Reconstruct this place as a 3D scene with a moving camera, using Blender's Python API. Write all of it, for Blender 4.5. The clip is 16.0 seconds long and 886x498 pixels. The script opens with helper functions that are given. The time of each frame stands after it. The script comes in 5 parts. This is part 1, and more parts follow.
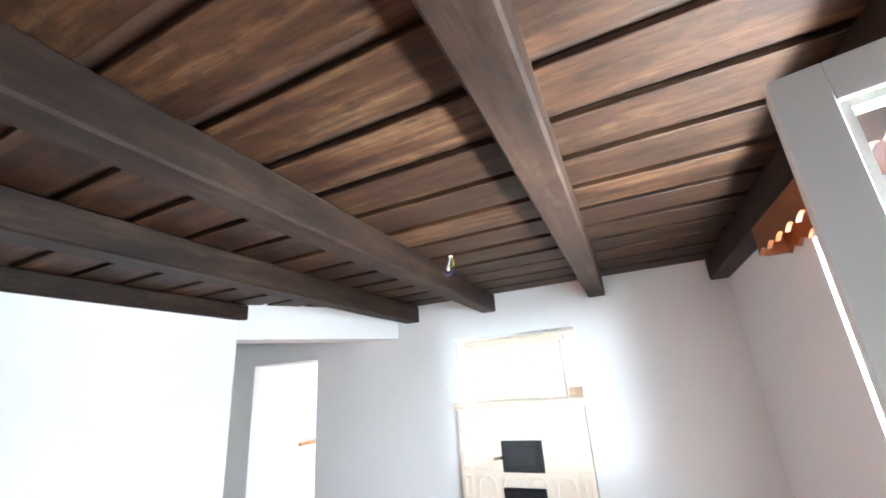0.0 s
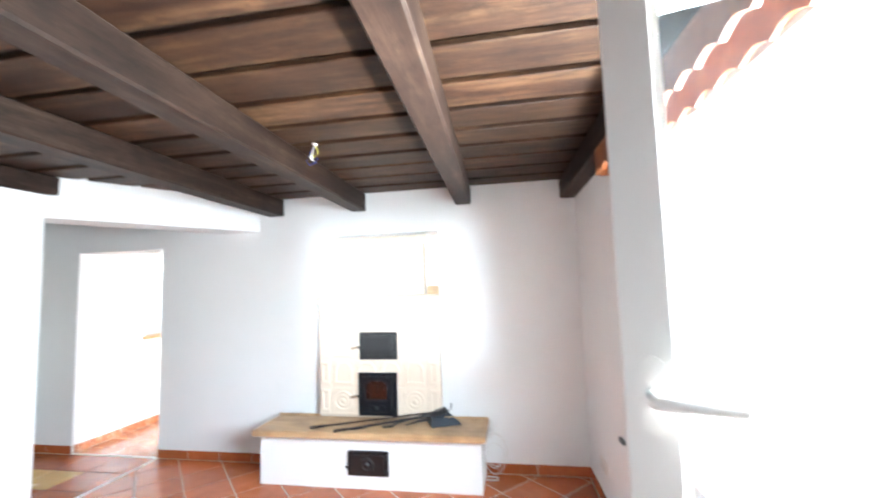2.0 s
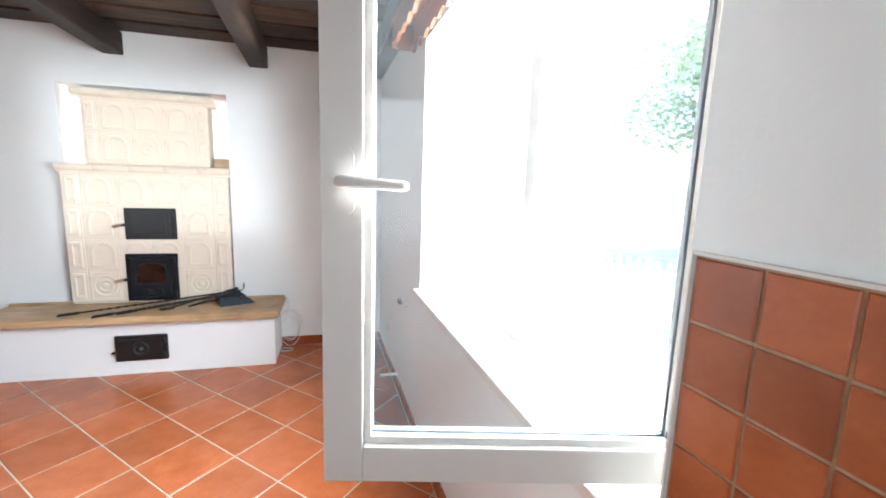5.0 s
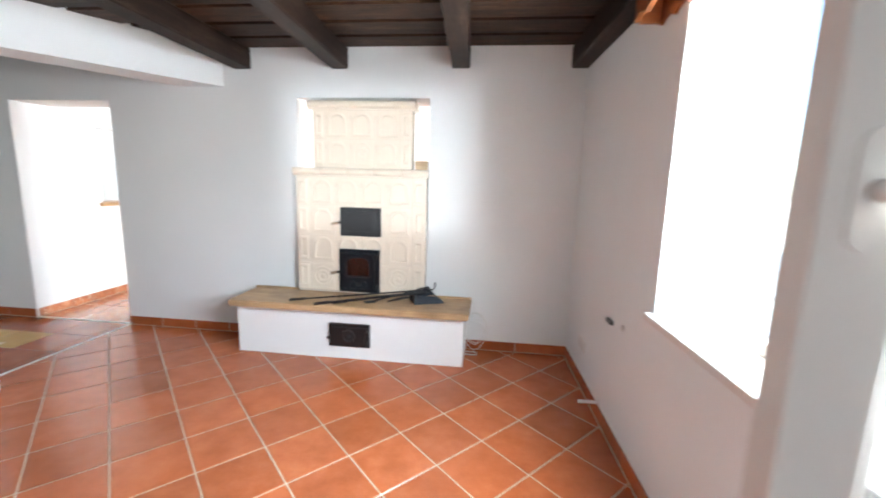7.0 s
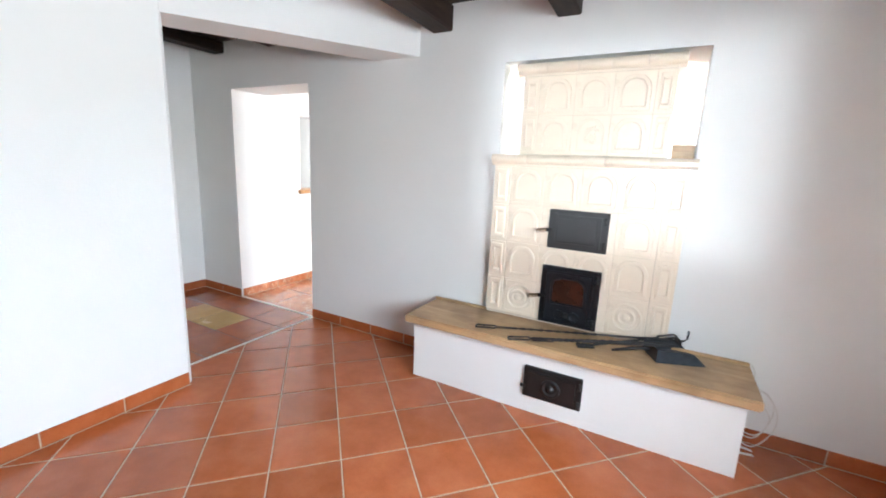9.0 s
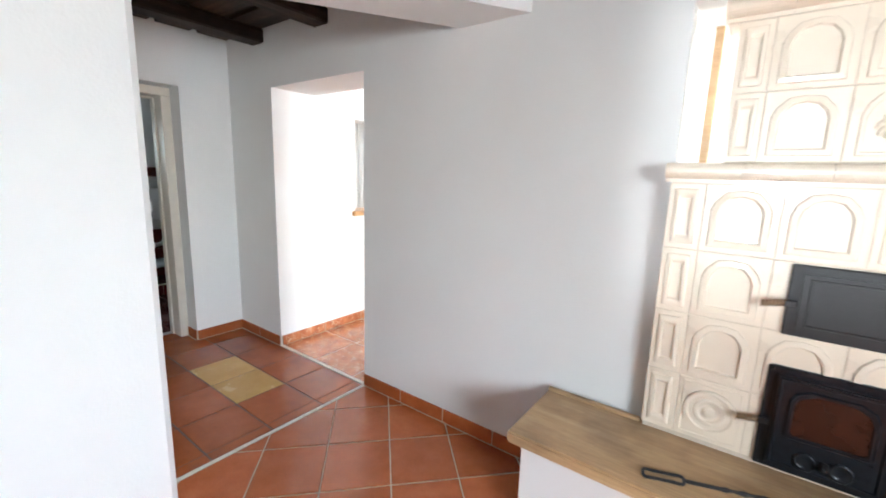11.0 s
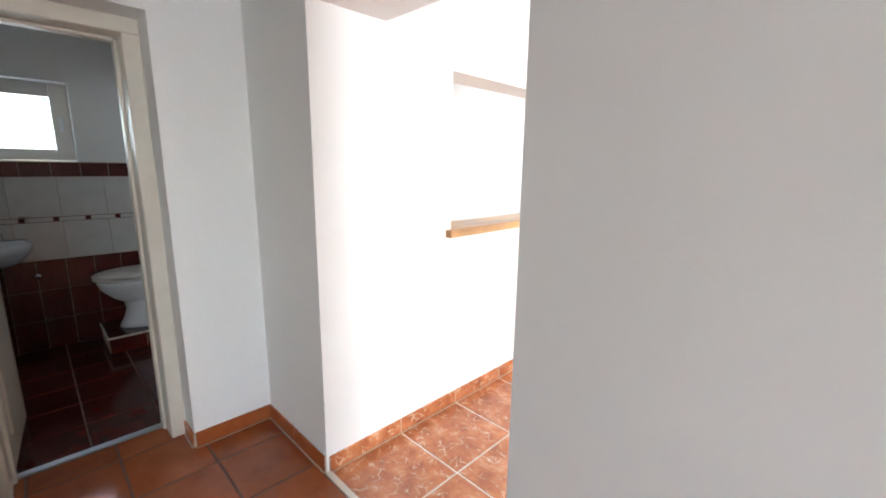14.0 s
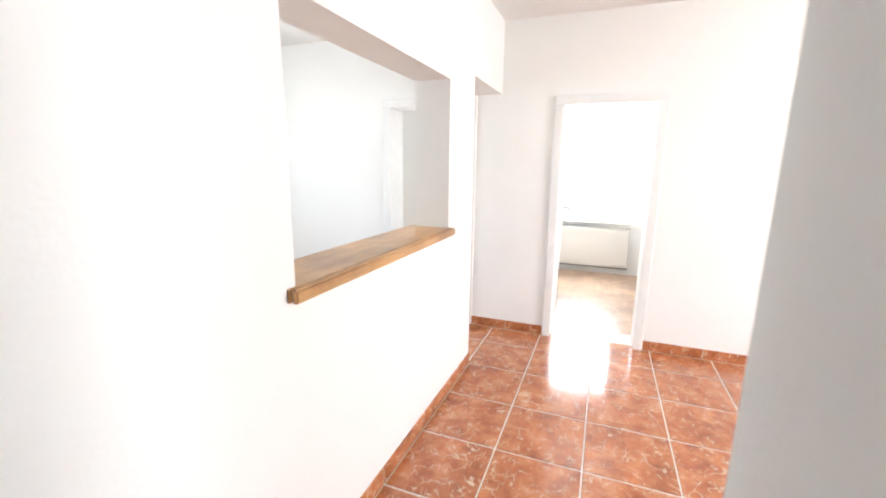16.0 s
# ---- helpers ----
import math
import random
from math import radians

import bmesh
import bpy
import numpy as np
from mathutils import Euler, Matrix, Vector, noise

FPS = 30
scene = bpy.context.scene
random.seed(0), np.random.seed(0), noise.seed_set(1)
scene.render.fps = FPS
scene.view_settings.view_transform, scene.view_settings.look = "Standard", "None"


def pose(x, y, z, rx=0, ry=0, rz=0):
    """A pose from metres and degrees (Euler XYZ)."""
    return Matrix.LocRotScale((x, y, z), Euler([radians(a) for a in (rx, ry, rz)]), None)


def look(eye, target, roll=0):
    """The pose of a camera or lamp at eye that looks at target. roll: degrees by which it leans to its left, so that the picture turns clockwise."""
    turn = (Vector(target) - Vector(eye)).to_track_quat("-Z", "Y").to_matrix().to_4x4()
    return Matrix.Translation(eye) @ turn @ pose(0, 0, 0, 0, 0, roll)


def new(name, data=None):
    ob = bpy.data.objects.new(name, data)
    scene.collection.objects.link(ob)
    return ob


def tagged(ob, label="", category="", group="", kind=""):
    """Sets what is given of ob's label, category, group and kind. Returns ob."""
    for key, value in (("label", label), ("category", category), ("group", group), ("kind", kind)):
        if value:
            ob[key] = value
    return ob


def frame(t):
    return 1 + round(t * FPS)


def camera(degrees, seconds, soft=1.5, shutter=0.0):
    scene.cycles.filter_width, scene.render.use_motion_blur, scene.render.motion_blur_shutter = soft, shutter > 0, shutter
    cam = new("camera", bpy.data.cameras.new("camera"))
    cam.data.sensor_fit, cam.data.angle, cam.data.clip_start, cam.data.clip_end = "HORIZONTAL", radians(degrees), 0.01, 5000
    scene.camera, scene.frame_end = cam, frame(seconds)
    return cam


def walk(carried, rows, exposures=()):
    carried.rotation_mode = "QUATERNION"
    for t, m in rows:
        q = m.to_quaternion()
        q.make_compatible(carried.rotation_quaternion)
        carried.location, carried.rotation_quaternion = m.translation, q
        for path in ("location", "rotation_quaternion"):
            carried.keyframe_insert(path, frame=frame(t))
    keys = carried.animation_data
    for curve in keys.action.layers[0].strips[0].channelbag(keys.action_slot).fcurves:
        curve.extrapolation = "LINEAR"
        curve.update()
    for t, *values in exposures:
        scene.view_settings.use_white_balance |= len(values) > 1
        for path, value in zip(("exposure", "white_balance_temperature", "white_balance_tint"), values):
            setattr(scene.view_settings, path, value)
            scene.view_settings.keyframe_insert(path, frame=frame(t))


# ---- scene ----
K = 1.04  # plan units to metres
cam = camera(94.1, 16.0, soft=1.8, shutter=0.4)
PATH = [
    (0, (0.207, -0.078, 1.565), (-0.602, 1.639, 2.195), -4.0),
    (0.5, (0.217, -0.072, 1.557), (-0.591, 1.66, 2.148), -3.3),
    (1, (0.23, -0.047, 1.55), (-0.592, 1.701, 2.068), -3.2),
    (1.5, (0.249, -0.02, 1.532), (-0.454, 1.813, 1.915), -2.4),
    (2, (0.298, 0.003, 1.504), (-0.040, 1.967, 1.673), -1.9),
    (2.5, (0.354, 0.000, 1.448), (0.350, 2.000, 1.413), -0.6),
    (3, (0.401, -0.020, 1.404), (0.698, 1.950, 1.229), 0.2),
    (3.2, (0.416, -0.052, 1.386), (0.844, 1.891, 1.179), 0.3),
    (5.3, (0.468, -0.042, 1.349), (0.96, 1.871, 1.037), 1.9),
    (5.5, (0.475, -0.023, 1.346), (0.898, 1.906, 1.029), 2.4),
    (6, (0.438, 0.03, 1.332), (0.737, 1.975, 0.975), 3.2),
    (6.5, (0.298, 0.124, 1.35), (0.434, 2.096, 1.046), 3.4),
    (7, (0.163, 0.216, 1.351), (-0.061, 2.176, 1.022), 1.6),
    (7.5, (0.044, 0.413, 1.344), (-0.547, 2.292, 0.994), 2.7),
    (8, (-0.091, 0.605, 1.347), (-1.018, 2.34, 0.984), 4.0),
    (8.5, (-0.255, 0.774, 1.343), (-1.202, 2.496, 0.97), 2.0),
    (9, (-0.415, 0.961, 1.337), (-1.351, 2.684, 0.942), 2.5),
    (9.5, (-0.553, 1.211, 1.345), (-1.696, 2.809, 0.971), 2.6),
    (10, (-0.737, 1.388, 1.353), (-1.923, 2.966, 1.03), 2.7),
    (10.2, (-0.817, 1.456, 1.364), (-1.976, 3.051, 1.026), 2.0),
    (12.3, (-1.677, 2.107, 1.337), (-3.05, 3.522, 1.007), 0.5),
    (12.5, (-1.759, 2.169, 1.342), (-3.196, 3.523, 1.02), 0.9),
    (13, (-1.99, 2.316, 1.328), (-3.419, 3.674, 0.989), 3.4),
    (13.5, (-2.252, 2.435, 1.349), (-3.576, 3.883, 0.962), 0.4),
    (14, (-2.475, 2.635, 1.331), (-3.858, 4.027, 0.947), 0.7),
    (14.5, (-2.672, 2.831, 1.359), (-3.981, 4.292, 0.967), 2.4),
    (15, (-2.903, 2.907, 1.348), (-3.895, 4.592, 0.927), 0.0),
    (15.5, (-3.056, 3.089, 1.328), (-3.898, 4.852, 0.9), -1.5),
    (16, (-3.166, 3.285, 1.358), (-3.871, 5.114, 0.961), 0.7),
]
EXPO = [(0, 3.42, 5650, 3), (1.5, 3.58, 5700, 3), (2.0, 3.76, 5750, 4), (2.5, 3.62, 5800, 5), (3, 3.47, 5850, 5), (5.5, 3.12, 5950, 6), (6.5, 3.14, 5950, 6), (10, 3.14, 5950, 6), (12.5, 3.06, 6400, 9), (13.5, 3.08, 6350, 9), (14.5, 2.94, 6250, 9), (16, 2.62, 6300, 9)]
walk(cam, [(t, look(Vector(eye) * K, Vector(target) * K, roll)) for t, eye, target, roll in PATH], EXPO)

# ---------------------------------------------------------------- world, sun, lamps
world = bpy.data.worlds.new("sky")
scene.world = world
world.use_nodes = True
wn = world.node_tree.nodes
ELEV, AZIM = radians(66), radians(118)
sky = wn.new("ShaderNodeTexSky")
sky.sky_type = "NISHITA"
sky.sun_disc = False
sky.sun_elevation = ELEV
sky.sun_rotation = AZIM
wn["Background"].inputs[1].default_value = 0.15
world.node_tree.links.new(sky.outputs[0], wn["Background"].inputs[0])

sun = new("sun", bpy.data.lights.new("sun", "SUN"))
sun.data.energy = 5.0
sun.data.angle = radians(0.5)
sun.data.color = (1.0, 0.95, 0.88)
# sun_rotation runs clockwise from north (+y)
sd = Vector((math.sin(AZIM) * math.cos(ELEV), math.cos(AZIM) * math.cos(ELEV), math.sin(ELEV)))
sun.matrix_world = look(sd * 20, (0, 0, 0))


def window_lamp(name, centre, towards, w, h, watts):
    """Area lamp in an unseen or blown-out window opening: sky, yard bounce or added fill."""
    ob = new(name, bpy.data.lights.new(name, "AREA"))
    ob.data.shape = "RECTANGLE"
    ob.data.size, ob.data.size_y, ob.data.energy = w * K, h * K, watts
    ob.data.color = (0.93, 0.97, 1.0)
    ob.matrix_world = look(Vector(centre) * K, Vector(towards) * K)
    return ob


living_light = window_lamp("window_light_living", (1.24, 1.12, 1.50), (0.24, 1.24, 0.95), 1.40, 0.9, 14)
living_light.data.spread = radians(140)
yard_light = window_lamp("window_light_yard", (1.16, 1.12, 0.93), (0.54, 1.12, 1.90), 1.35, 0.20, 9)
yard_light.data.spread = radians(95)
yard_light.data.color = (1.0, 0.98, 0.94)
# narrow beam from the unseen back window, shaped to throw the stove wall patch
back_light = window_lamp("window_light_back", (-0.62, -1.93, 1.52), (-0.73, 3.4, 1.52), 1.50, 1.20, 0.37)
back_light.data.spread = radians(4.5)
# unseen fill lamp, added only to brighten the open casement
casement_fill = window_lamp("fill_light_casement", (-0.62, -1.90, 1.45), (0.75, 0.5, 1.15), 1.40, 1.10, 0.38)
casement_fill.data.spread = radians(45)
# fill lamp added to brighten the room seen through the hatch
window_lamp("fill_light_hatch", (-6.72, 5.0, 1.5), (-5.0, 5.2, 1.4), 1.2, 1.0, 6.5)
window_lamp("window_light_kitchen", (0.93, 4.62, 1.45), (-1.0, 5.1, 1.40), 1.3, 1.2, 26)
window_lamp("window_light_north", (-3.30, 9.10, 1.25), (-3.30, 7, 1.20), 0.80, 1.05, 14)
window_lamp("window_light_west", (-5.2, 9.10, 1.4), (-5.2, 7, 1.4), 1.0, 1.0, 8)
window_lamp("window_light_toilet", (-6.70, 2.56, 1.62), (-5.5, 2.56, 1.5), 0.72, 0.48, 0.7)

# ---------------------------------------------------------------- materials


def material(name, base, rough=0.6, metal=0.0, coat=0.0):
    m = bpy.data.materials.new(name)
    m.use_nodes = True
    b = m.node_tree.nodes["Principled BSDF"]
    b.inputs["Base Color"].default_value = (*base, 1)
    b.inputs["Roughness"].default_value = rough
    b.inputs["Metallic"].default_value = metal
    b.inputs["Coat Weight"].default_value = coat
    return m, m.node_tree.nodes, m.node_tree.links, b


def ramp(nodes, stops):
    r = nodes.new("ShaderNodeValToRGB")
    while len(r.color_ramp.elements) < len(stops):
        r.color_ramp.elements.new(0.5)
    for e, (p, c) in zip(r.color_ramp.elements, stops):
        e.position, e.color = p, (*c, 1)
    return r


def coords(nodes, links, kind="Object", scale=(1, 1, 1), loc=None):
    tc, mp = nodes.new("ShaderNodeTexCoord"), nodes.new("ShaderNodeMapping")
    mp.inputs["Scale"].default_value = scale
    links.new(tc.outputs[kind], mp.inputs[0])
    if loc is not None:
        links.new(loc, mp.inputs["Location"])
    return mp.outputs[0]


def noise_tex(nodes, links, vec, scale, detail=4, rough=0.55):
    n = nodes.new("ShaderNodeTexNoise")
    n.inputs["Scale"].default_value, n.inputs["Detail"].default_value, n.inputs["Roughness"].default_value = scale, detail, rough
    links.new(vec, n.inputs["Vector"])
    return n.outputs["Fac"]


def mix(nodes, links, fac, a, b, kind="MIX"):
    m = nodes.new("ShaderNodeMix")
    m.data_type, m.blend_type = "RGBA", kind
    for socket, value in ((m.inputs[0], fac), (m.inputs[6], a), (m.inputs[7], b)):
        if isinstance(value, (int, float)):
            socket.default_value = value
        elif isinstance(value, tuple):
            socket.default_value = (*value, 1)
        else:
            links.new(value, socket)
    return m.outputs[2]


def bump(nodes, links, b, height, strength, distance):
    bp = nodes.new("ShaderNodeBump")
    bp.inputs["Strength"].default_value, bp.inputs["Distance"].default_value = strength, distance
    links.new(height, bp.inputs["Height"])
    links.new(bp.outputs[0], b.inputs["Normal"])


def plaster(name, base, worn):
    m, n, l, b = material(name, base, 0.85)
    v = coords(n, l)
    big, fine = noise_tex(n, l, v, 1.3, 5), noise_tex(n, l, v, 90, 3)
    r = ramp(n, [(0.3, worn), (0.7, base)])
    l.new(big, r.inputs[0])
    l.new(r.outputs[0], b.inputs["Base Color"])
    wave = noise_tex(n, l, v, 7, 3)
    h = mix(n, l, 0.25, wave, fine)
    bump(n, l, b, h, 0.22, 0.012)
    return m


def terracotta(name, tones, rough=(0.24, 0.5)):
    m, n, l, b = material(name, tones[0], 0.35)
    info = n.new("ShaderNodeObjectInfo")
    off = n.new("ShaderNodeVectorMath")
    off.operation = "SCALE"
    off.inputs[0].default_value = (17.0, 31.0, 7.0)
    l.new(info.outputs["Random"], off.inputs["Scale"])
    v = coords(n, l, "Object", (1, 1, 1), off.outputs[0])
    cloud, grain = noise_tex(n, l, v, 6.5, 6, 0.62), noise_tex(n, l, v, 130, 3)
    r = ramp(n, [(0.28, tones[0]), (0.5, tones[1]), (0.72, tones[2])])
    l.new(cloud, r.inputs[0])
    tone = n.new("ShaderNodeMapRange")
    tone.inputs[3].default_value, tone.inputs[4].default_value = 0.80, 1.12
    l.new(info.outputs["Random"], tone.inputs[0])
    hsv = n.new("ShaderNodeHueSaturation")
    l.new(tone.outputs[0], hsv.inputs["Value"])
    l.new(mix(n, l, 0.12, r.outputs[0], grain, "OVERLAY"), hsv.inputs["Color"])
    l.new(hsv.outputs[0], b.inputs["Base Color"])
    rr = n.new("ShaderNodeMapRange")
    rr.inputs[3].default_value, rr.inputs[4].default_value = rough
    l.new(cloud, rr.inputs[0])
    l.new(rr.outputs[0], b.inputs["Roughness"])
    bump(n, l, b, cloud, 0.12, 0.004)
    return m


def leafy(name, tones):
    """Leaves that let about half of the light through."""
    m = terracotta(name, tones, rough=(0.5, 0.75))
    n, l = m.node_tree.nodes, m.node_tree.links
    b = n["Principled BSDF"]
    thin, ms = n.new("ShaderNodeBsdfTranslucent"), n.new("ShaderNodeMixShader")
    l.new(b.inputs["Base Color"].links[0].from_socket, thin.inputs[0])
    ms.inputs[0].default_value = 0.5
    l.new(b.outputs[0], ms.inputs[1])
    l.new(thin.outputs[0], ms.inputs[2])
    l.new(ms.outputs[0], n["Material Output"].inputs[0])
    return m


def marble_tile(name):
    m, n, l, b = material(name, (0.3, 0.12, 0.05), 0.12)
    info = n.new("ShaderNodeObjectInfo")
    off = n.new("ShaderNodeVectorMath")
    off.operation = "SCALE"
    off.inputs[0].default_value = (13.0, 23.0, 3.0)
    l.new(info.outputs["Random"], off.inputs["Scale"])
    v = coords(n, l, "Object", (1, 1, 1), off.outputs[0])
    cloud = noise_tex(n, l, v, 9, 8, 0.68)
    r = ramp(n, [(0.28, (0.19, 0.053, 0.02)), (0.45, (0.39, 0.125, 0.048)), (0.60, (0.53, 0.20, 0.086)), (0.74, (0.70, 0.45, 0.28))])
    l.new(cloud, r.inputs[0])
    warp = n.new("ShaderNodeVectorMath")
    warp.operation = "MULTIPLY_ADD"
    nz = n.new("ShaderNodeTexNoise")
    nz.inputs["Scale"].default_value = 7
    l.new(v, nz.inputs["Vector"])
    warp.inputs[1].default_value = (0.30, 0.30, 0.30)
    l.new(nz.outputs["Color"], warp.inputs[0])
    l.new(v, warp.inputs[2])
    vein = n.new("ShaderNodeTexVoronoi")
    vein.feature = "DISTANCE_TO_EDGE"
    vein.inputs["Scale"].default_value = 14
    l.new(warp.outputs[0], vein.inputs["Vector"])
    vr = ramp(n, [(0.0, (1, 1, 1)), (0.042, (0, 0, 0))])
    l.new(vein.outputs["Distance"], vr.inputs[0])
    keep = ramp(n, [(0.47, (0, 0, 0)), (0.56, (1, 1, 1))])
    l.new(noise_tex(n, l, v, 19, 3), keep.inputs[0])
    veins = mix(n, l, 1.0, vr.outputs[0], keep.outputs[0], "MULTIPLY")
    l.new(mix(n, l, veins, r.outputs[0], (0.72, 0.55, 0.38)), b.inputs["Base Color"])
    b.inputs["Coat Weight"].default_value = 0.3
    b.inputs["Coat Roughness"].default_value = 0.05
    return m


def wood(name, tones, axis="X", grain=1.0, rough=0.5, island=False, spread=(0.75, 1.2), spots=0.0):
    m, n, l, b = material(name, tones[0], rough)
    if island:
        rnd = n.new("ShaderNodeNewGeometry").outputs["Random Per Island"]
    else:
        rnd = n.new("ShaderNodeObjectInfo").outputs["Random"]
    off = n.new("ShaderNodeVectorMath")
    off.operation = "SCALE"
    off.inputs[0].default_value = (9.0, 27.0, 5.0)
    l.new(rnd, off.inputs["Scale"])
    k = {"X": (0.7, 9, 9), "Y": (9, 0.7, 9), "Z": (9, 9, 0.7)}[axis]
    v = coords(n, l, "Object", tuple(a * grain for a in k), off.outputs[0])
    v2 = coords(n, l, "Object", (1, 1, 1), off.outputs[0])
    streak, blot = noise_tex(n, l, v, 1.6, 8, 0.65), noise_tex(n, l, v2, 3.0, 4)
    r = ramp(n, [(0.3, tones[0]), (0.52, tones[1]), (0.75, tones[2])])
    l.new(streak, r.inputs[0])
    fibre = noise_tex(n, l, v, 14, 3, 0.6)
    col = mix(n, l, 0.35, r.outputs[0], fibre, "OVERLAY")
    stain = ramp(n, [(0.36, (0.45, 0.42, 0.42)), (0.6, (1, 1, 1))])
    l.new(blot, stain.inputs[0])
    col = mix(n, l, 0.75, col, stain.outputs[0], "MULTIPLY")
    if spots:
        flecks = ramp(n, [(0.40, (0.35, 0.32, 0.30)), (0.52, (1, 1, 1)), (0.66, (1, 1, 1)), (0.76, (1.5, 1.5, 1.5))])
        k2 = {"X": (0.35, 1, 1), "Y": (1, 0.35, 1), "Z": (1, 1, 0.35)}[axis]
        l.new(noise_tex(n, l, coords(n, l, "Object", k2, off.outputs[0]), 24, 7, 0.72), flecks.inputs[0])
        col = mix(n, l, spots, col, flecks.outputs[0], "MULTIPLY")
    tone = n.new("ShaderNodeMapRange")
    tone.inputs[3].default_value, tone.inputs[4].default_value = spread
    l.new(rnd, tone.inputs[0])
    hsv = n.new("ShaderNodeHueSaturation")
    l.new(tone.outputs[0], hsv.inputs["Value"])
    l.new(col, hsv.inputs["Color"])
    l.new(hsv.outputs[0], b.inputs["Base Color"])
    bump(n, l, b, fibre, 0.3, 0.003)
    return m


def plain(name, base, rough=0.5, metal=0.0, coat=0.0, var=0.12, scale=25, rel=0.1):
    m, n, l, b = material(name, base, rough, metal, coat)
    v = coords(n, l)
    f = noise_tex(n, l, v, scale, 5)
    dark = tuple(c * (1 - var) for c in base)
    r = ramp(n, [(0.3, dark), (0.7, base)])
    l.new(f, r.inputs[0])
    l.new(r.outputs[0], b.inputs["Base Color"])
    rr = n.new("ShaderNodeMapRange")
    rr.inputs[3].default_value, rr.inputs[4].default_value = max(0.03, rough - 0.08), min(1, rough + 0.1)
    l.new(f, rr.inputs[0])
    l.new(rr.outputs[0], b.inputs["Roughness"])
    bump(n, l, b, f, rel, 0.003)
    return m


def glass(name, tint=(0.97, 0.985, 0.98)):
    m, n, l, b = material(name, tint, 0.0)
    out = n["Material Output"]
    tr, gl = n.new("ShaderNodeBsdfTransparent"), n.new("ShaderNodeBsdfGlossy")
    tr.inputs[0].default_value = (*tint, 1)
    gl.inputs["Roughness"].default_value = 0.02
    lw = n.new("ShaderNodeLayerWeight")
    pw, fr = n.new("ShaderNodeMath"), n.new("ShaderNodeMath")
    pw.operation, fr.operation = "POWER", "MULTIPLY_ADD"
    pw.inputs[1].default_value, fr.inputs[1].default_value, fr.inputs[2].default_value = 5.0, 0.6, 0.02
    l.new(lw.outputs["Facing"], pw.inputs[0])
    l.new(pw.outputs[0], fr.inputs[0])
    ms = n.new("ShaderNodeMixShader")
    l.new(fr.outputs[0], ms.inputs[0])
    l.new(tr.outputs[0], ms.inputs[1])
    l.new(gl.outputs[0], ms.inputs[2])
    dust, veil = n.new("ShaderNodeBsdfTranslucent"), n.new("ShaderNodeMixShader")
    dust.inputs[0].default_value = (0.8, 0.82, 0.84, 1)
    specks = ramp(n, [(0.35, (0.007, 0.007, 0.007)), (0.7, (0.02, 0.02, 0.02))])
    l.new(noise_tex(n, l, coords(n, l), 6, 6, 0.7), specks.inputs[0])
    l.new(specks.outputs[0], veil.inputs[0])
    l.new(ms.outputs[0], veil.inputs[1])
    l.new(dust.outputs[0], veil.inputs[2])
    l.new(veil.outputs[0], out.inputs[0])
    return m


WALL = plaster("white_plaster", (0.80, 0.80, 0.785), (0.765, 0.765, 0.75))
KWALL = plaster("cream_plaster", (0.83, 0.815, 0.79), (0.80, 0.785, 0.76))
TERRA = terracotta("terracotta_tile", ((0.33, 0.080, 0.024), (0.41, 0.108, 0.034), (0.475, 0.142, 0.050)), rough=(0.15, 0.30))
HALLT = terracotta("brown_glazed_tile", ((0.24, 0.058, 0.018), (0.32, 0.082, 0.025), (0.38, 0.108, 0.036)), rough=(0.05, 0.14))
YELLOW = terracotta("ochre_tile", ((0.48, 0.27, 0.075), (0.55, 0.33, 0.10), (0.60, 0.38, 0.13)), rough=(0.15, 0.35))
WTILE = terracotta("terracotta_wall_tile", ((0.28, 0.066, 0.020), (0.36, 0.09, 0.027), (0.43, 0.118, 0.038)), rough=(0.3, 0.5))
REDTILE = terracotta("dark_red_glazed_tile", ((0.06, 0.009, 0.007), (0.09, 0.013, 0.010), (0.12, 0.019, 0.014)), rough=(0.08, 0.2))
WHITETILE = plain("white_glazed_tile", (0.62, 0.60, 0.57), 0.15, coat=0.3, scale=9)
MARBLE = marble_tile("veined_orange_tile")
GROUT = plain("pale_grout", (0.60, 0.48, 0.34), 0.9, scale=60, var=0.3)
WGROUT = plain("wall_grout", (0.48, 0.36, 0.25), 0.9, scale=60, var=0.25)
BGROUT = plain("brown_wall_grout", (0.50, 0.33, 0.20), 0.9, scale=60, var=0.25)
XGROUT = plain("grey_brown_grout", (0.17, 0.135, 0.12), 0.9, scale=60, var=0.25)
DGROUT = plain("dark_grout", (0.12, 0.082, 0.06), 0.9, scale=60, var=0.25)
STRIPM = plain("stone_strip", (0.74, 0.67, 0.57), 0.5, scale=40)
PLANK = wood("ceiling_board", ((0.015, 0.006, 0.003), (0.047, 0.0205, 0.0088), (0.125, 0.074, 0.036)), "X", 1.3, 0.58, island=True, spread=(0.55, 1.4), spots=0.75)
PLANK.node_tree.nodes["Principled BSDF"].inputs["Specular IOR Level"].default_value = 0.3
DARKB = wood("recess_board", ((0.035, 0.018, 0.010), (0.05, 0.026, 0.014), (0.07, 0.04, 0.022)), "X", 1.0, 0.7, island=True)
BEAM = wood("dark_beam_wood", ((0.014, 0.0068, 0.0042), (0.029, 0.0152, 0.0095), (0.068, 0.042, 0.027)), "Y", 1.2, 0.6, spread=(0.85, 1.2), spots=0.6)
BEAM.node_tree.nodes["Principled BSDF"].inputs["Specular IOR Level"].default_value = 0.25
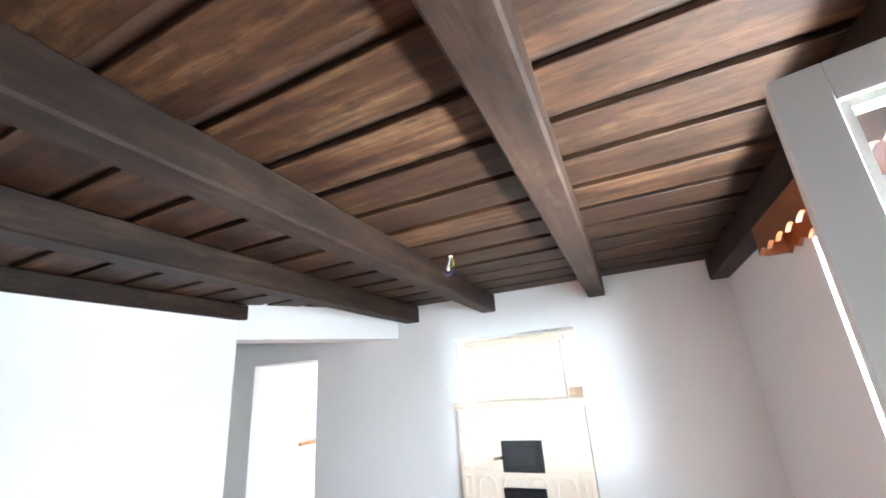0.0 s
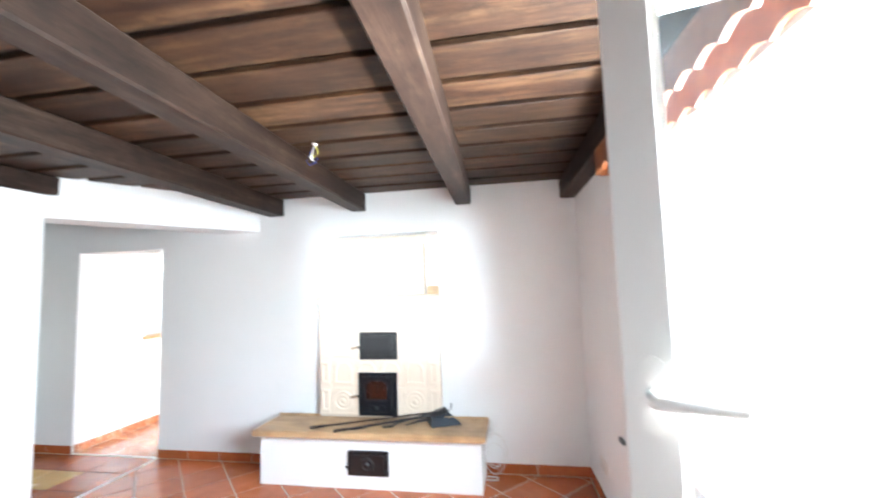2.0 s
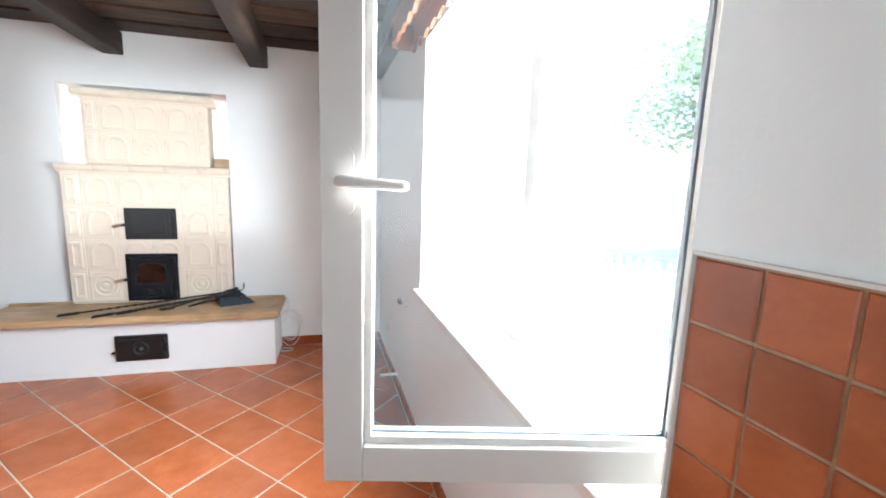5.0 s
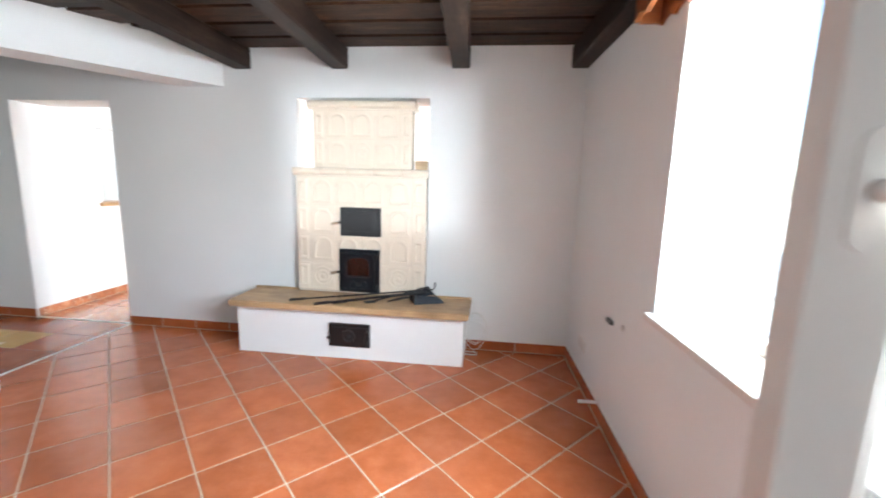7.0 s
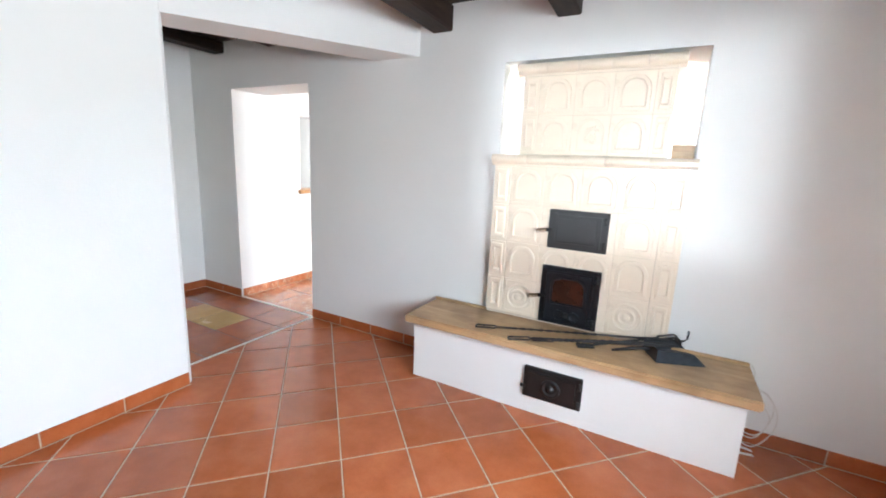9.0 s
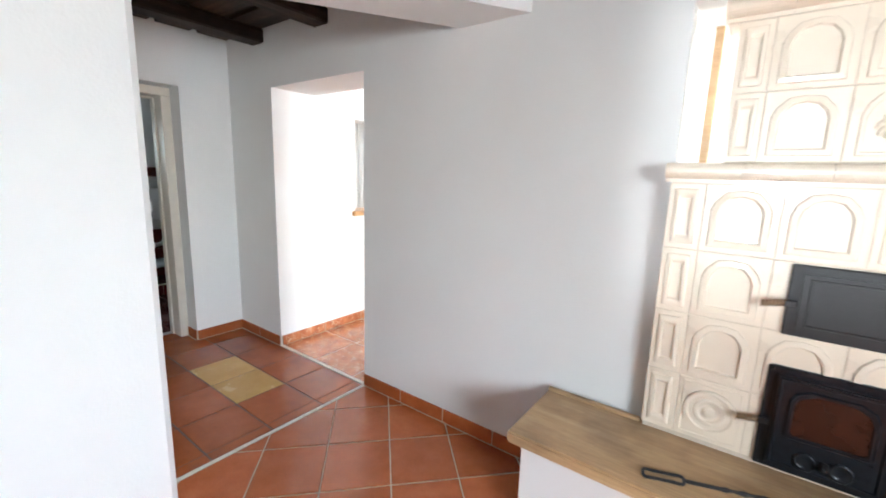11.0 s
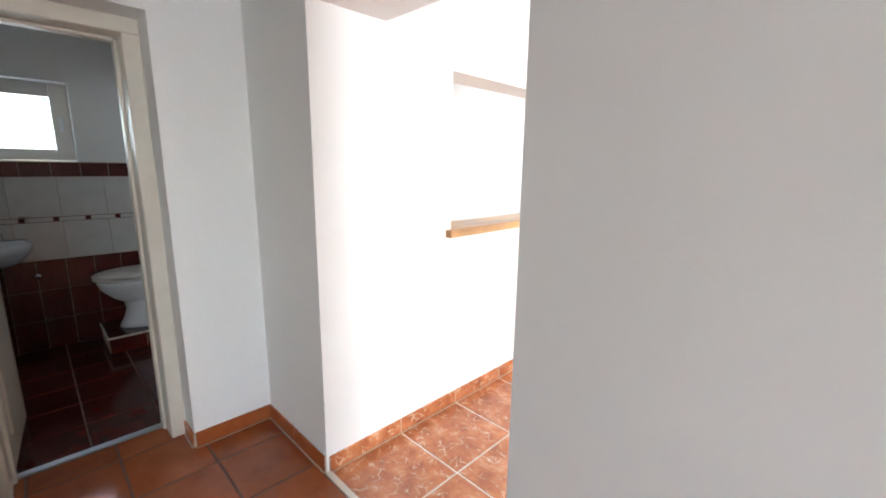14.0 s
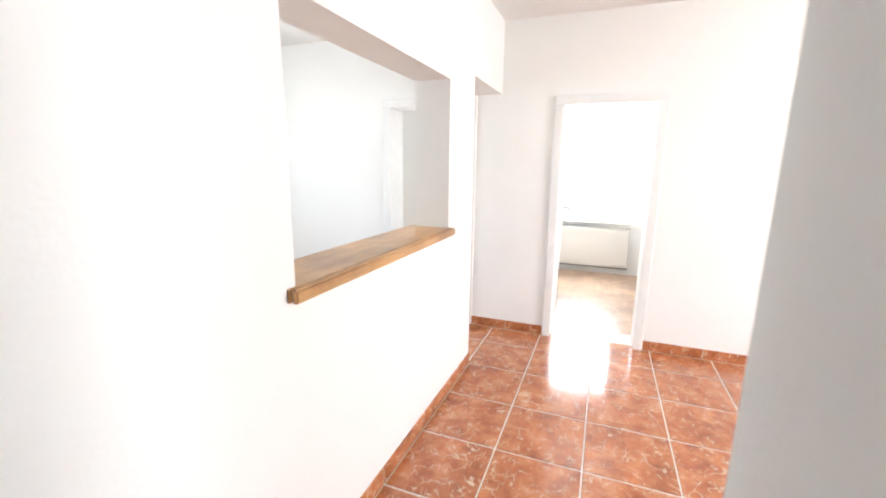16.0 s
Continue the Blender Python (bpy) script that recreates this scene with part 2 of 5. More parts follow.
OAK = wood("oak_bench", ((0.44, 0.27, 0.125), (0.54, 0.35, 0.18), (0.62, 0.44, 0.25)), "X", 1.2, 0.42, spread=(0.95, 1.05))
PINE = wood("pine_sill", ((0.52, 0.27, 0.10), (0.62, 0.36, 0.15), (0.70, 0.45, 0.21)), "Y", 1.2, 0.3, spread=(0.95, 1.05))
ORANGEW = wood("varnished_pelmet", ((0.22, 0.064, 0.017), (0.29, 0.094, 0.027), (0.36, 0.135, 0.043)), "X", 1.2, 0.35, spread=(0.9, 1.1))
LAMINATE = wood("laminate_floor", ((0.58, 0.38, 0.25), (0.64, 0.45, 0.31), (0.70, 0.51, 0.37)), "Y", 1.0, 0.3)
CERAMIC = plain("cream_glazed_ceramic", (0.83, 0.715, 0.575), 0.28, coat=0.15, scale=6, var=0.06, rel=0.05)
CERJOINT = plain("stove_joint", (0.66, 0.56, 0.44), 0.9, scale=60)
IRON = plain("black_cast_iron", (0.013, 0.0125, 0.0135), 0.42, 0.0, scale=70, var=0.4, rel=0.25)
ENAMEL = plain("blue_black_enamel", (0.017, 0.021, 0.028), 0.3, 0.3, scale=40, var=0.5, rel=0.2)
BRASS = plain("worn_brass_wire", (0.42, 0.28, 0.16), 0.4, 0.8, scale=50)
SOOT = plain("sooty_glass", (0.035, 0.013, 0.009), 0.12, scale=12, var=0.5)
UPVC = plain("white_plastic_frame", (0.72, 0.68, 0.63), 0.5, scale=5, var=0.03, rel=0.02)
SEAL = plain("grey_rubber_seal", (0.10, 0.12, 0.14), 0.6)
ALU = plain("grey_metal", (0.5, 0.52, 0.54), 0.35, 0.8)
PAINTK = plain("white_painted_wood", (0.80, 0.79, 0.77), 0.4, scale=12, var=0.05)
PAINTW = plain("cream_painted_wood", (0.72, 0.67, 0.58), 0.4, scale=12, var=0.07)
PORC = plain("white_porcelain", (0.78, 0.79, 0.80), 0.1, coat=0.6, scale=6, var=0.02, rel=0.01)
CHROME = plain("chrome", (0.8, 0.8, 0.8), 0.12, 1.0, scale=6, var=0.03, rel=0.0)
CABLEW = plain("white_cable", (0.72, 0.70, 0.66), 0.5)
WBLUE = plain("blue_wire", (0.03, 0.06, 0.35), 0.45)
WYEL = plain("yellow_green_wire", (0.55, 0.5, 0.05), 0.45)
GREYP = plain("grey_plastic", (0.12, 0.12, 0.12), 0.5)
GLASS = glass("clear_glass", (0.89, 0.92, 0.93))
GRASS = plain("gravel", (0.52, 0.50, 0.45), 0.9, scale=3, var=0.5)
FACADE = plain("outer_render", (0.62, 0.56, 0.47), 0.9, scale=4)
BARK = plain("bark", (0.13, 0.095, 0.065), 0.9, scale=14, var=0.5, rel=0.5)
LEAF = leafy("green_leaves", ((0.12, 0.18, 0.08), (0.18, 0.25, 0.12), (0.25, 0.32, 0.17)))
THUJA = leafy("yellow_green_conifer", ((0.24, 0.30, 0.09), (0.32, 0.37, 0.13), (0.40, 0.45, 0.18)))
# shrub leaves whitened: the overexposed sunlight on them is put into the colour
GLARELEAF = leafy("glare_whitened_leaves", ((0.56, 0.60, 0.46), (0.66, 0.68, 0.56), (0.74, 0.74, 0.66)))
FENCEW = plain("white_fence_paint", (0.75, 0.74, 0.72), 0.6, scale=9)

# ---------------------------------------------------------------- building tools
ORIGIN = {}


def box(bm, x0, x1, y0, y1, z0, z1, m=None):
    vs = [bm.verts.new((x, y, z)) for x in (x0, x1) for y in (y0, y1) for z in (z0, z1)]
    fs = [bm.faces.new([vs[i] for i in f]) for f in ((0, 1, 3, 2), (4, 6, 7, 5), (0, 4, 5, 1), (2, 3, 7, 6), (0, 2, 6, 4), (1, 5, 7, 3))]
    if m is not None:
        for v in vs:
            v.co = m @ v.co
    return vs, fs


def boxes(*rows, m=None, bevel=0.0, seg=1):
    bm = bmesh.new()
    for r in rows:
        box(bm, *r)
    if bevel:
        bmesh.ops.bevel(bm, geom=bm.edges[:], offset=bevel, segments=seg, affect="EDGES", clamp_overlap=True)
    if m is not None:
        bm.transform(m)
    return bm


def prism(points, z0, z1):
    """A solid over a plan polygon."""
    bm = bmesh.new()
    lo = [bm.verts.new((x, y, z0)) for x, y in points]
    hi = [bm.verts.new((x, y, z1)) for x, y in points]
    bm.faces.new(lo[::-1])
    bm.faces.new(hi)
    for i in range(len(points)):
        j = (i + 1) % len(points)
        bm.faces.new((lo[i], lo[j], hi[j], hi[i]))
    bmesh.ops.recalc_face_normals(bm, faces=bm.faces[:])
    return bm


def outline_solid(points, depth, m):
    """A flat outline (u, v) given thickness along w, placed by m (u, v, w to the plan)."""
    bm = prism(points, 0.0, depth)
    bm.transform(m)
    bmesh.ops.recalc_face_normals(bm, faces=bm.faces[:])
    return bm


# stands a flat outline upright: its v becomes z
UP = Matrix(((1, 0, 0, 0), (0, 0, 1, 0), (0, 1, 0, 0), (0, 0, 0, 1)))


def tube(points, radius, sides=8, closed=False, radii=None):
    """A round rod along a path."""
    bm = bmesh.new()
    pts = [Vector(p) for p in points]
    rings = []
    for i, p in enumerate(pts):
        a = pts[i - 1] if i or closed else p
        b = pts[(i + 1) % len(pts)] if i + 1 < len(pts) or closed else p
        d = (b - a).normalized()
        up = Vector((0, 0, 1)) if abs(d.z) < 0.9 else Vector((1, 0, 0))
        u = d.cross(up).normalized()
        w = d.cross(u).normalized()
        r = radii[i] if radii else radius
        rings.append([bm.verts.new(p + (u * math.cos(k) + w * math.sin(k)) * r) for k in (2 * math.pi * j / sides for j in range(sides))])
    n = len(rings)
    for i in range(n if closed else n - 1):
        a, b = rings[i], rings[(i + 1) % n]
        for j in range(sides):
            bm.faces.new((a[j], a[(j + 1) % sides], b[(j + 1) % sides], b[j]))
    if not closed:
        bm.faces.new(rings[0][::-1])
        bm.faces.new(rings[-1])
    bmesh.ops.recalc_face_normals(bm, faces=bm.faces[:])
    for f in bm.faces:
        f.smooth = True
    return bm


def lathe(profile, sides=24, m=None, squash=None):
    """A turned solid from (radius, height) pairs; squash(angle, r, z) may reshape it."""
    bm = bmesh.new()
    rings = []
    for r, z in profile:
        ring = []
        for j in range(sides):
            a = 2 * math.pi * j / sides
            co = Vector((r * math.cos(a), r * math.sin(a), z))
            ring.append(bm.verts.new(squash(co) if squash else co))
        rings.append(ring)
    for a, b in zip(rings, rings[1:]):
        for j in range(sides):
            bm.faces.new((a[j], a[(j + 1) % sides], b[(j + 1) % sides], b[j]))
    bm.faces.new(rings[0][::-1])
    bm.faces.new(rings[-1])
    bmesh.ops.recalc_face_normals(bm, faces=bm.faces[:])
    for f in bm.faces:
        f.smooth = True
    if m is not None:
        bm.transform(m)
    return bm


def join(*bms):
    out = bmesh.new()
    for bm in bms:
        me = bpy.data.meshes.new("join")
        bm.to_mesh(me)
        out.from_mesh(me)
        bpy.data.meshes.remove(me)
        bm.free()
    return out


def thing(name, base, label, category, group="", kind=""):
    ob = new(name)
    ob.location = Vector(base) * K
    ORIGIN[ob] = Vector(base)
    return tagged(ob, label, category, group, kind)


def part(name, bm, mat, parent=None, label="", smooth=False):
    """One mesh object; plan coordinates in, under its thing or part."""
    o = ORIGIN.get(parent, Vector())
    bm.transform(Matrix.Scale(K, 4) @ Matrix.Translation(-o))
    me = bpy.data.meshes.new(name)
    if smooth:
        for f in bm.faces:
            f.smooth = True
    bm.to_mesh(me)
    bm.free()
    me.materials.append(mat)
    ob = new(name, me)
    if parent is not None:
        ob.parent = parent
    ORIGIN[ob] = o
    return tagged(ob, label)


def structure(name, bm, mat, label, category):
    return tagged(part(name, bm, mat), label, category, kind="structure")


def piece(name, me, mat, parent, loc, rz=0.0, m=None):
    ob = new(name, me)
    if not me.materials:
        me.materials.append(mat)
    ob.parent = parent
    ob.matrix_basis = m if m is not None else pose(*((Vector(loc) - ORIGIN.get(parent, Vector())) * K), 0, 0, rz)
    return ob


def slab_mesh(name, points, height, inset=0.004):
    """A tile: a low solid over a polygon with an eased top edge, in metres after K."""
    n = len(points)
    c = Vector((sum(p[0] for p in points) / n, sum(p[1] for p in points) / n))
    vs, fs = [], []
    for z, k in ((0, 0.0), (height - inset * 0.6, 0.0), (height, inset)):
        for p in points:
            d = Vector(p) - c
            q = Vector(p) - (d.normalized() * k if d.length > 3 * k else Vector((0, 0)))
            vs.append((q.x * K, q.y * K, z * K))
    for a in (0, n):
        for i in range(n):
            j = (i + 1) % n
            fs.append((a + i, a + j, a + n + j, a + n + i))
    fs.append(tuple(range(2 * n, 3 * n)))
    me = bpy.data.meshes.new(name)
    me.from_pydata(vs, [], fs)
    return me


def clip(points, x0, x1, y0, y1):
    for ax, lim, sign in ((0, x0, 1), (0, x1, -1), (1, y0, 1), (1, y1, -1)):
        out = []
        for i, p in enumerate(points):
            q = points[(i + 1) % len(points)]
            a, b = sign * (p[ax] - lim), sign * (q[ax] - lim)
            if a >= 0:
                out.append(p)
            if (a >= 0) != (b >= 0):
                t = a / (a - b)
                out.append((p[0] + t * (q[0] - p[0]), p[1] + t * (q[1] - p[1])))
        points = out
        if len(points) < 3:
            return []
    return points


def arc(cx, cz, r, a0, a1, n):
    return [(cx + r * math.cos(radians(a0 + (a1 - a0) * i / n)), cz + r * math.sin(radians(a0 + (a1 - a0) * i / n))) for i in range(n + 1)]


# the right-hand wall is out of square: s runs along it from the stove corner, n points outward
SKEW = Matrix.Translation((0.80, 3.42, 0)) @ Matrix.Rotation(math.atan2(-1, 0.042), 4, "Z")
CEIL, SOFFIT = 2.32, 2.165
BACK = -1.80

# ---------------------------------------------------------------- living room shell
structure("ground", boxes((-60, 80, -60, 80, -0.62, -0.5)), GRASS, "pale sunlit gravel yard around the house", "yard")
floor = structure("floor_living", boxes((-3.02, 1.3, BACK - 0.2, 3.44, -0.3, -0.0025)), GROUT, "diagonal terracotta tile floor with pale joints", "floor")

# stove wall: piers, doorway head, stove recess head
structure("wall_stove", join(
    boxes((-4.60, -3.96, 3.42, 3.78, -0.3, 2.40)),
    boxes((-3.96, -3.010, 3.42, 3.78, 1.925, 2.40)),
    boxes((-3.010, -1.385, 3.42, 3.78, -0.3, 2.40)),
    boxes((-1.385, -0.335, 3.42, 3.78, 1.955, 2.40)),
    boxes((-0.335, 1.25, 3.42, 3.78, -0.3, 2.40)),
), WALL, "white plastered masonry wall with a doorway and a stove recess", "wall")
structure("wall_left", prism([(-2.78, BACK), (-2.78, 2.225), (-2.80, 2.25), (-3.00, 2.25), (-3.00, BACK)], -0.3, 2.187), WALL, "white plastered wall ending at the hall opening", "wall")
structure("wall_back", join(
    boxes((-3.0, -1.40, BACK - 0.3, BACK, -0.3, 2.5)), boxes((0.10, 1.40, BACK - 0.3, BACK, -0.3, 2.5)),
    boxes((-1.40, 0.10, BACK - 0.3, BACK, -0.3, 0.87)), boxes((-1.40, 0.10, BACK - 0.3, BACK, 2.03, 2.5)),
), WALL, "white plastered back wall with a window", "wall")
# unseen enclosure, added to keep yard light through the back window off the ceiling
structure("back_shade_walls", boxes((-3.2, 1.4, BACK - 1.7, BACK - 1.5, -0.5, 2.56), (-3.2, -3.0, BACK - 1.5, BACK - 0.3, -0.5, 2.56), (1.2, 1.4, BACK - 1.5, BACK - 0.3, -0.5, 2.56)), FACADE, "unseen walls added behind the room to block yard light", "wall")
S0, S1, SILL, HEAD = 1.455, 3.012, 0.815, 2.02
structure("wall_right", boxes(
    (-0.05, S0, 0, 0.42, -0.3, 2.45), (S1, 5.6, 0, 0.42, -0.3, 2.45), (S0, S1, 0, 0.42, -0.3, SILL - 0.03), (S0, S1, 0, 0.42, HEAD, 2.45), m=SKEW),
    WALL, "white plastered outer wall with a deep window recess", "wall")
lint = prism([(-2.80, 2.22), (-1.98, 3.43), (-2.34, 3.43), (-3.02, 2.40), (-3.02, 2.22)], 2.035, 2.40)
structure("lintel", lint, WALL, "white plastered slanting lintel over the hall opening", "lintel")

# ceiling: lower boards with gaps, upper boards closing them, one mesh
PITCH = 0.265
cb, cu = bmesh.new(), bmesh.new()
y = BACK - 0.03
while y < 3.42:
    w = PITCH - 0.045
    y1 = min(y + w, 3.42)
    dz = random.uniform(-0.002, 0.002)
    box(cb, -4.7, 1.25, y + random.uniform(-0.006, 0.006), y1, CEIL + dz, CEIL + 0.025 + dz)
    y += PITCH
bmesh.ops.bevel(cb, geom=cb.edges[:], offset=0.003, segments=1, affect="EDGES")
structure("ceiling", cb, PLANK, "brown board-on-board timber ceiling", "ceiling")
for i in range(21):
    box(cu, -4.7, 1.25, BACK - 0.03 + i * PITCH - 0.09, BACK - 0.03 + i * PITCH + 0.05, CEIL + 0.030, CEIL + 0.055)
structure("ceiling_upper", cu, DARKB, "dark upper boards closing the gaps of the timber ceiling", "ceiling")
structure("roof_eave", boxes((-0.6, 5.8, 0.42, 0.68, 2.44, 2.50), m=SKEW), FACADE, "plain roof eave above the window", "eave")
# runs on past the back wall to roof the added light-blocking walls
structure("roof_slab", boxes((-7.2, 1.4, BACK - 1.7, 9.6, 2.56, 2.75)), FACADE, "plain roof slab above the rooms, extended over the unseen light-blocking walls", "roof")


def beam(x0, x1, y0, y1, label, lean=0.045):
    """A beam that leans out of square like the window wall."""
    bm = boxes((x0, x1, y0, y1, SOFFIT, CEIL - 0.001), bevel=0.009)
    bmesh.ops.subdivide_edges(bm, edges=[e for e in bm.edges if abs(e.verts[0].co.y - e.verts[1].co.y) > 1], cuts=14)
    for v in bm.verts:
        v.co.x += lean * (3.42 - v.co.y) + 0.004 * noise.noise(v.co * 2.3)
        v.co.z += 0.003 * noise.noise(v.co * 2.9) if v.co.z < CEIL - 0.02 else 0
    return tagged(part("ceiling_beam", bm, BEAM), label, "beam", "ceiling beams")


BL = "dark brown stained timber ceiling beam with worn edges"
beam(-1.895, -1.75, BACK, 3.45, BL, 0.03)
beam(-1.10, -0.968, BACK, 3.45, BL)
beam(-0.172, -0.04, BACK, 3.45, BL)
b4 = boxes((0.02, 5.2, -0.115, 0.03, SOFFIT, CEIL - 0.001), m=SKEW @ Matrix.Translation((-0.05, 0, 0)), bevel=0.009)
tagged(part("ceiling_beam", b4, BEAM), "dark brown stained timber beam along the window wall", "beam", "ceiling beams")
tagged(part("ceiling_beam", boxes((-2.93, -2.75, BACK, 2.39, 2.19, CEIL - 0.001), bevel=0.009), BEAM), "dark brown timber beam lying on the white wall", "beam", "ceiling beams")
HB = "short dark brown timber beam over the hall"
tagged(part("ceiling_beam", boxes((-4.175, -4.03, 2.2, 3.45, 2.228, CEIL - 0.001), bevel=0.009), BEAM), HB, "beam", "ceiling beams")
tagged(part("ceiling_beam", boxes((-3.46, -3.32, 2.2, 3.45, 2.228, CEIL - 0.001), bevel=0.009), BEAM), HB, "beam", "ceiling beams")

# ---------------------------------------------------------------- hall and toilet shell
hall_floor = structure("floor_hall", boxes((-4.88, -3.02, 2.0, 3.42, -0.3, -0.0025)), DGROUT, "brown glazed tile hall floor with ochre tiles", "floor")
structure("wall_hall", boxes((-4.60, -4.12, 2.0, 2.24, -0.3, 2.40), (-3.32, -3.00, 2.0, 2.24, -0.3, 2.40), (-4.12, -3.32, 2.0, 2.24, 1.97, 2.40)), WALL, "white plastered hall wall around a closed door", "wall")
structure("wall_toilet_front", boxes((-4.87, -4.55, 1.40, 2.376, -0.3, 2.40), (-4.87, -4.55, 3.055, 3.80, -0.3, 2.40), (-4.87, -4.55, 2.376, 3.055, 1.925, 2.40)), WALL, "white plastered wall with the toilet doorway", "wall")
structure("wall_toilet_back", boxes((-6.80, -6.50, 1.3, 2.19, -0.3, 2.6), (-6.80, -6.50, 2.93, 3.8, -0.3, 2.6), (-6.80, -6.50, 2.19, 2.93, -0.3, 1.35), (-6.80, -6.50, 2.19, 2.93, 1.885, 2.6)), WALL, "white painted toilet wall above coloured tiles", "wall")
structure("wall_toilet_sides", boxes((-6.8, -4.87, 1.3, 1.5, -0.3, 2.6), (-6.8, -4.87, 3.58, 3.78, -0.3, 2.6)), WALL, "white painted side walls of the toilet", "wall")
structure("ceiling_toilet", boxes((-6.8, -4.56, 1.3, 3.8, 2.42, 2.55)), WALL, "white painted toilet ceiling", "ceiling")
toilet_floor = structure("floor_toilet", boxes((-6.8, -4.88, 1.3, 3.6, -0.3, -0.003)), XGROUT, "dark red glazed tile toilet floor", "floor")

# ---------------------------------------------------------------- kitchen and rooms beyond
kitchen_floor = structure("floor_kitchen", boxes((-6.8, 1.0, 3.42, 6.85, -0.32, -0.0022)), STRIPM, "glossy veined orange tile kitchen floor", "floor")
structure("wall_kitchen_left", boxes((-4.16, -3.96, 3.78, 4.185, -0.3, 2.5), (-4.16, -3.96, 4.185, 5.425, -0.3, 0.975), (-4.16, -3.96, 4.185, 5.425, 1.80, 2.5),
          (-4.16, -3.96, 5.425, 5.86, -0.3, 2.5), (-4.16, -3.96, 5.86, 6.57, 1.90, 2.5)), KWALL, "bright cream kitchen wall with a serving hatch", "wall")
structure("wall_kitchen_far", boxes((-6.8, -4.95, 6.57, 6.80, -0.3, 2.5), (-4.20, -3.55, 6.57, 6.80, -0.3, 2.5), (-2.80, 1.0, 6.57, 6.80, -0.3, 2.5),
          (-4.95, -4.20, 6.57, 6.80, 1.89, 2.5), (-3.55, -2.80, 6.57, 6.80, 1.85, 2.5)), KWALL, "bright cream kitchen wall with two doorways", "wall")
structure("wall_kitchen_right", boxes((0.80, 1.0, 3.78, 3.95, -0.3, 2.5), (0.80, 1.0, 5.3, 6.57, -0.3, 2.5), (0.80, 1.0, 3.95, 5.3, -0.3, 0.85), (0.80, 1.0, 3.95, 5.3, 2.05, 2.5)), KWALL, "cream kitchen wall with a window", "wall")
# the window in this unseen wall is made up for the hatch fill lamp
structure("wall_west", boxes((-6.8, -6.6, 3.78, 4.4, -0.3, 2.5), (-6.8, -6.6, 5.6, 9.5, -0.3, 2.5), (-6.8, -6.6, 4.4, 5.6, -0.3, 1.0), (-6.8, -6.6, 4.4, 5.6, 2.0, 2.5)), KWALL, "cream plastered end wall with an added, unseen window", "wall")
structure("ceiling_kitchen", boxes((-6.8, 1.0, 3.78, 9.5, 2.42, 2.55)), KWALL, "plain white kitchen ceiling", "ceiling")
structure("floor_north", boxes((-6.8, 1.0, 6.85, 9.5, -0.3, 0.0)), LAMINATE, "light brown laminate floor of the far room", "floor")
structure("wall_north", boxes((-6.8, -5.7, 8.95, 9.2, -0.3, 2.5), (-4.7, -3.75, 8.95, 9.2, -0.3, 2.5), (-2.86, 1.0, 8.95, 9.2, -0.3, 2.5), (-5.7, -4.7, 8.95, 9.2, -0.3, 0.9), (-5.7, -4.7, 8.95, 9.2, 1.9, 2.5),
          (-3.75, -2.86, 8.95, 9.2, -0.3, 0.68), (-3.75, -2.86, 8.95, 9.2, 1.80, 2.5)), KWALL, "white far room wall with windows", "wall")
structure("wall_north_partition", boxes((-4.05, -3.85, 6.80, 8.95, -0.3, 2.5), (-2.52, -2.35, 6.80, 8.95, -0.3, 2.5)), KWALL, "white partition walls of the far room", "wall")

# ---------------------------------------------------------------- tiled stove
def loft(loops, m=None):
    """Closed loops of equal count joined in order, the last one capped."""
    bm = bmesh.new()
    rings = [[bm.verts.new(p) for p in lp] for lp in loops]
    n = len(rings[0])
    for a, b in zip(rings, rings[1:]):
        for i in range(n):
            bm.faces.new((a[i], a[(i + 1) % n], b[(i + 1) % n], b[i]))
    bm.faces.new(rings[-1])
    bmesh.ops.recalc_face_normals(bm, faces=bm.faces[:])
    if m is not None:
        bm.transform(m)
    return bm


def rounded_arch(w, h):
    """Arch outline about its centre: straight sides, splayed shoulders, flat-curved head."""
    a, b = w / 2, h / 2
    return [(-a, -b), (a, -b), (a, b * 0.30), (a * 0.86, b * 0.62), (a * 0.52, b * 0.93), (0, b), (-a * 0.52, b * 0.93), (-a * 0.86, b * 0.62), (-a, b * 0.30)]


def rect_outline(w, h):
    return [(-w / 2, -h / 2), (w / 2, -h / 2), (w / 2, h / 2), (-w / 2, h / 2)]


def shrink(points, d):
    return [(x - math.copysign(min(d, abs(x)), x), z - math.copysign(min(d, abs(z)), z)) for x, z in points]


def relief(points, steps):
    """Steps (inset, height) outward along -y."""
    return loft([[(x, -h, z) for x, z in shrink(points, d)] for d, h in steps])


def reach(points, a):
    """Where the ray from the middle at angle a leaves a closed outline."""
    d = (math.cos(a), math.sin(a))
    for (x0, z0), (x1, z1) in zip(points, points[1:] + points[:1]):
        ex, ez = x1 - x0, z1 - z0
        det = ex * d[1] - ez * d[0]
        if abs(det) < 1e-12:
            continue
        r, k = (ex * z0 - ez * x0) / det, (d[0] * z0 - d[1] * x0) / det
        if r > 0 and -1e-9 <= k <= 1 + 1e-9:
            return (d[0] * r, d[1] * r)
    return points[0]


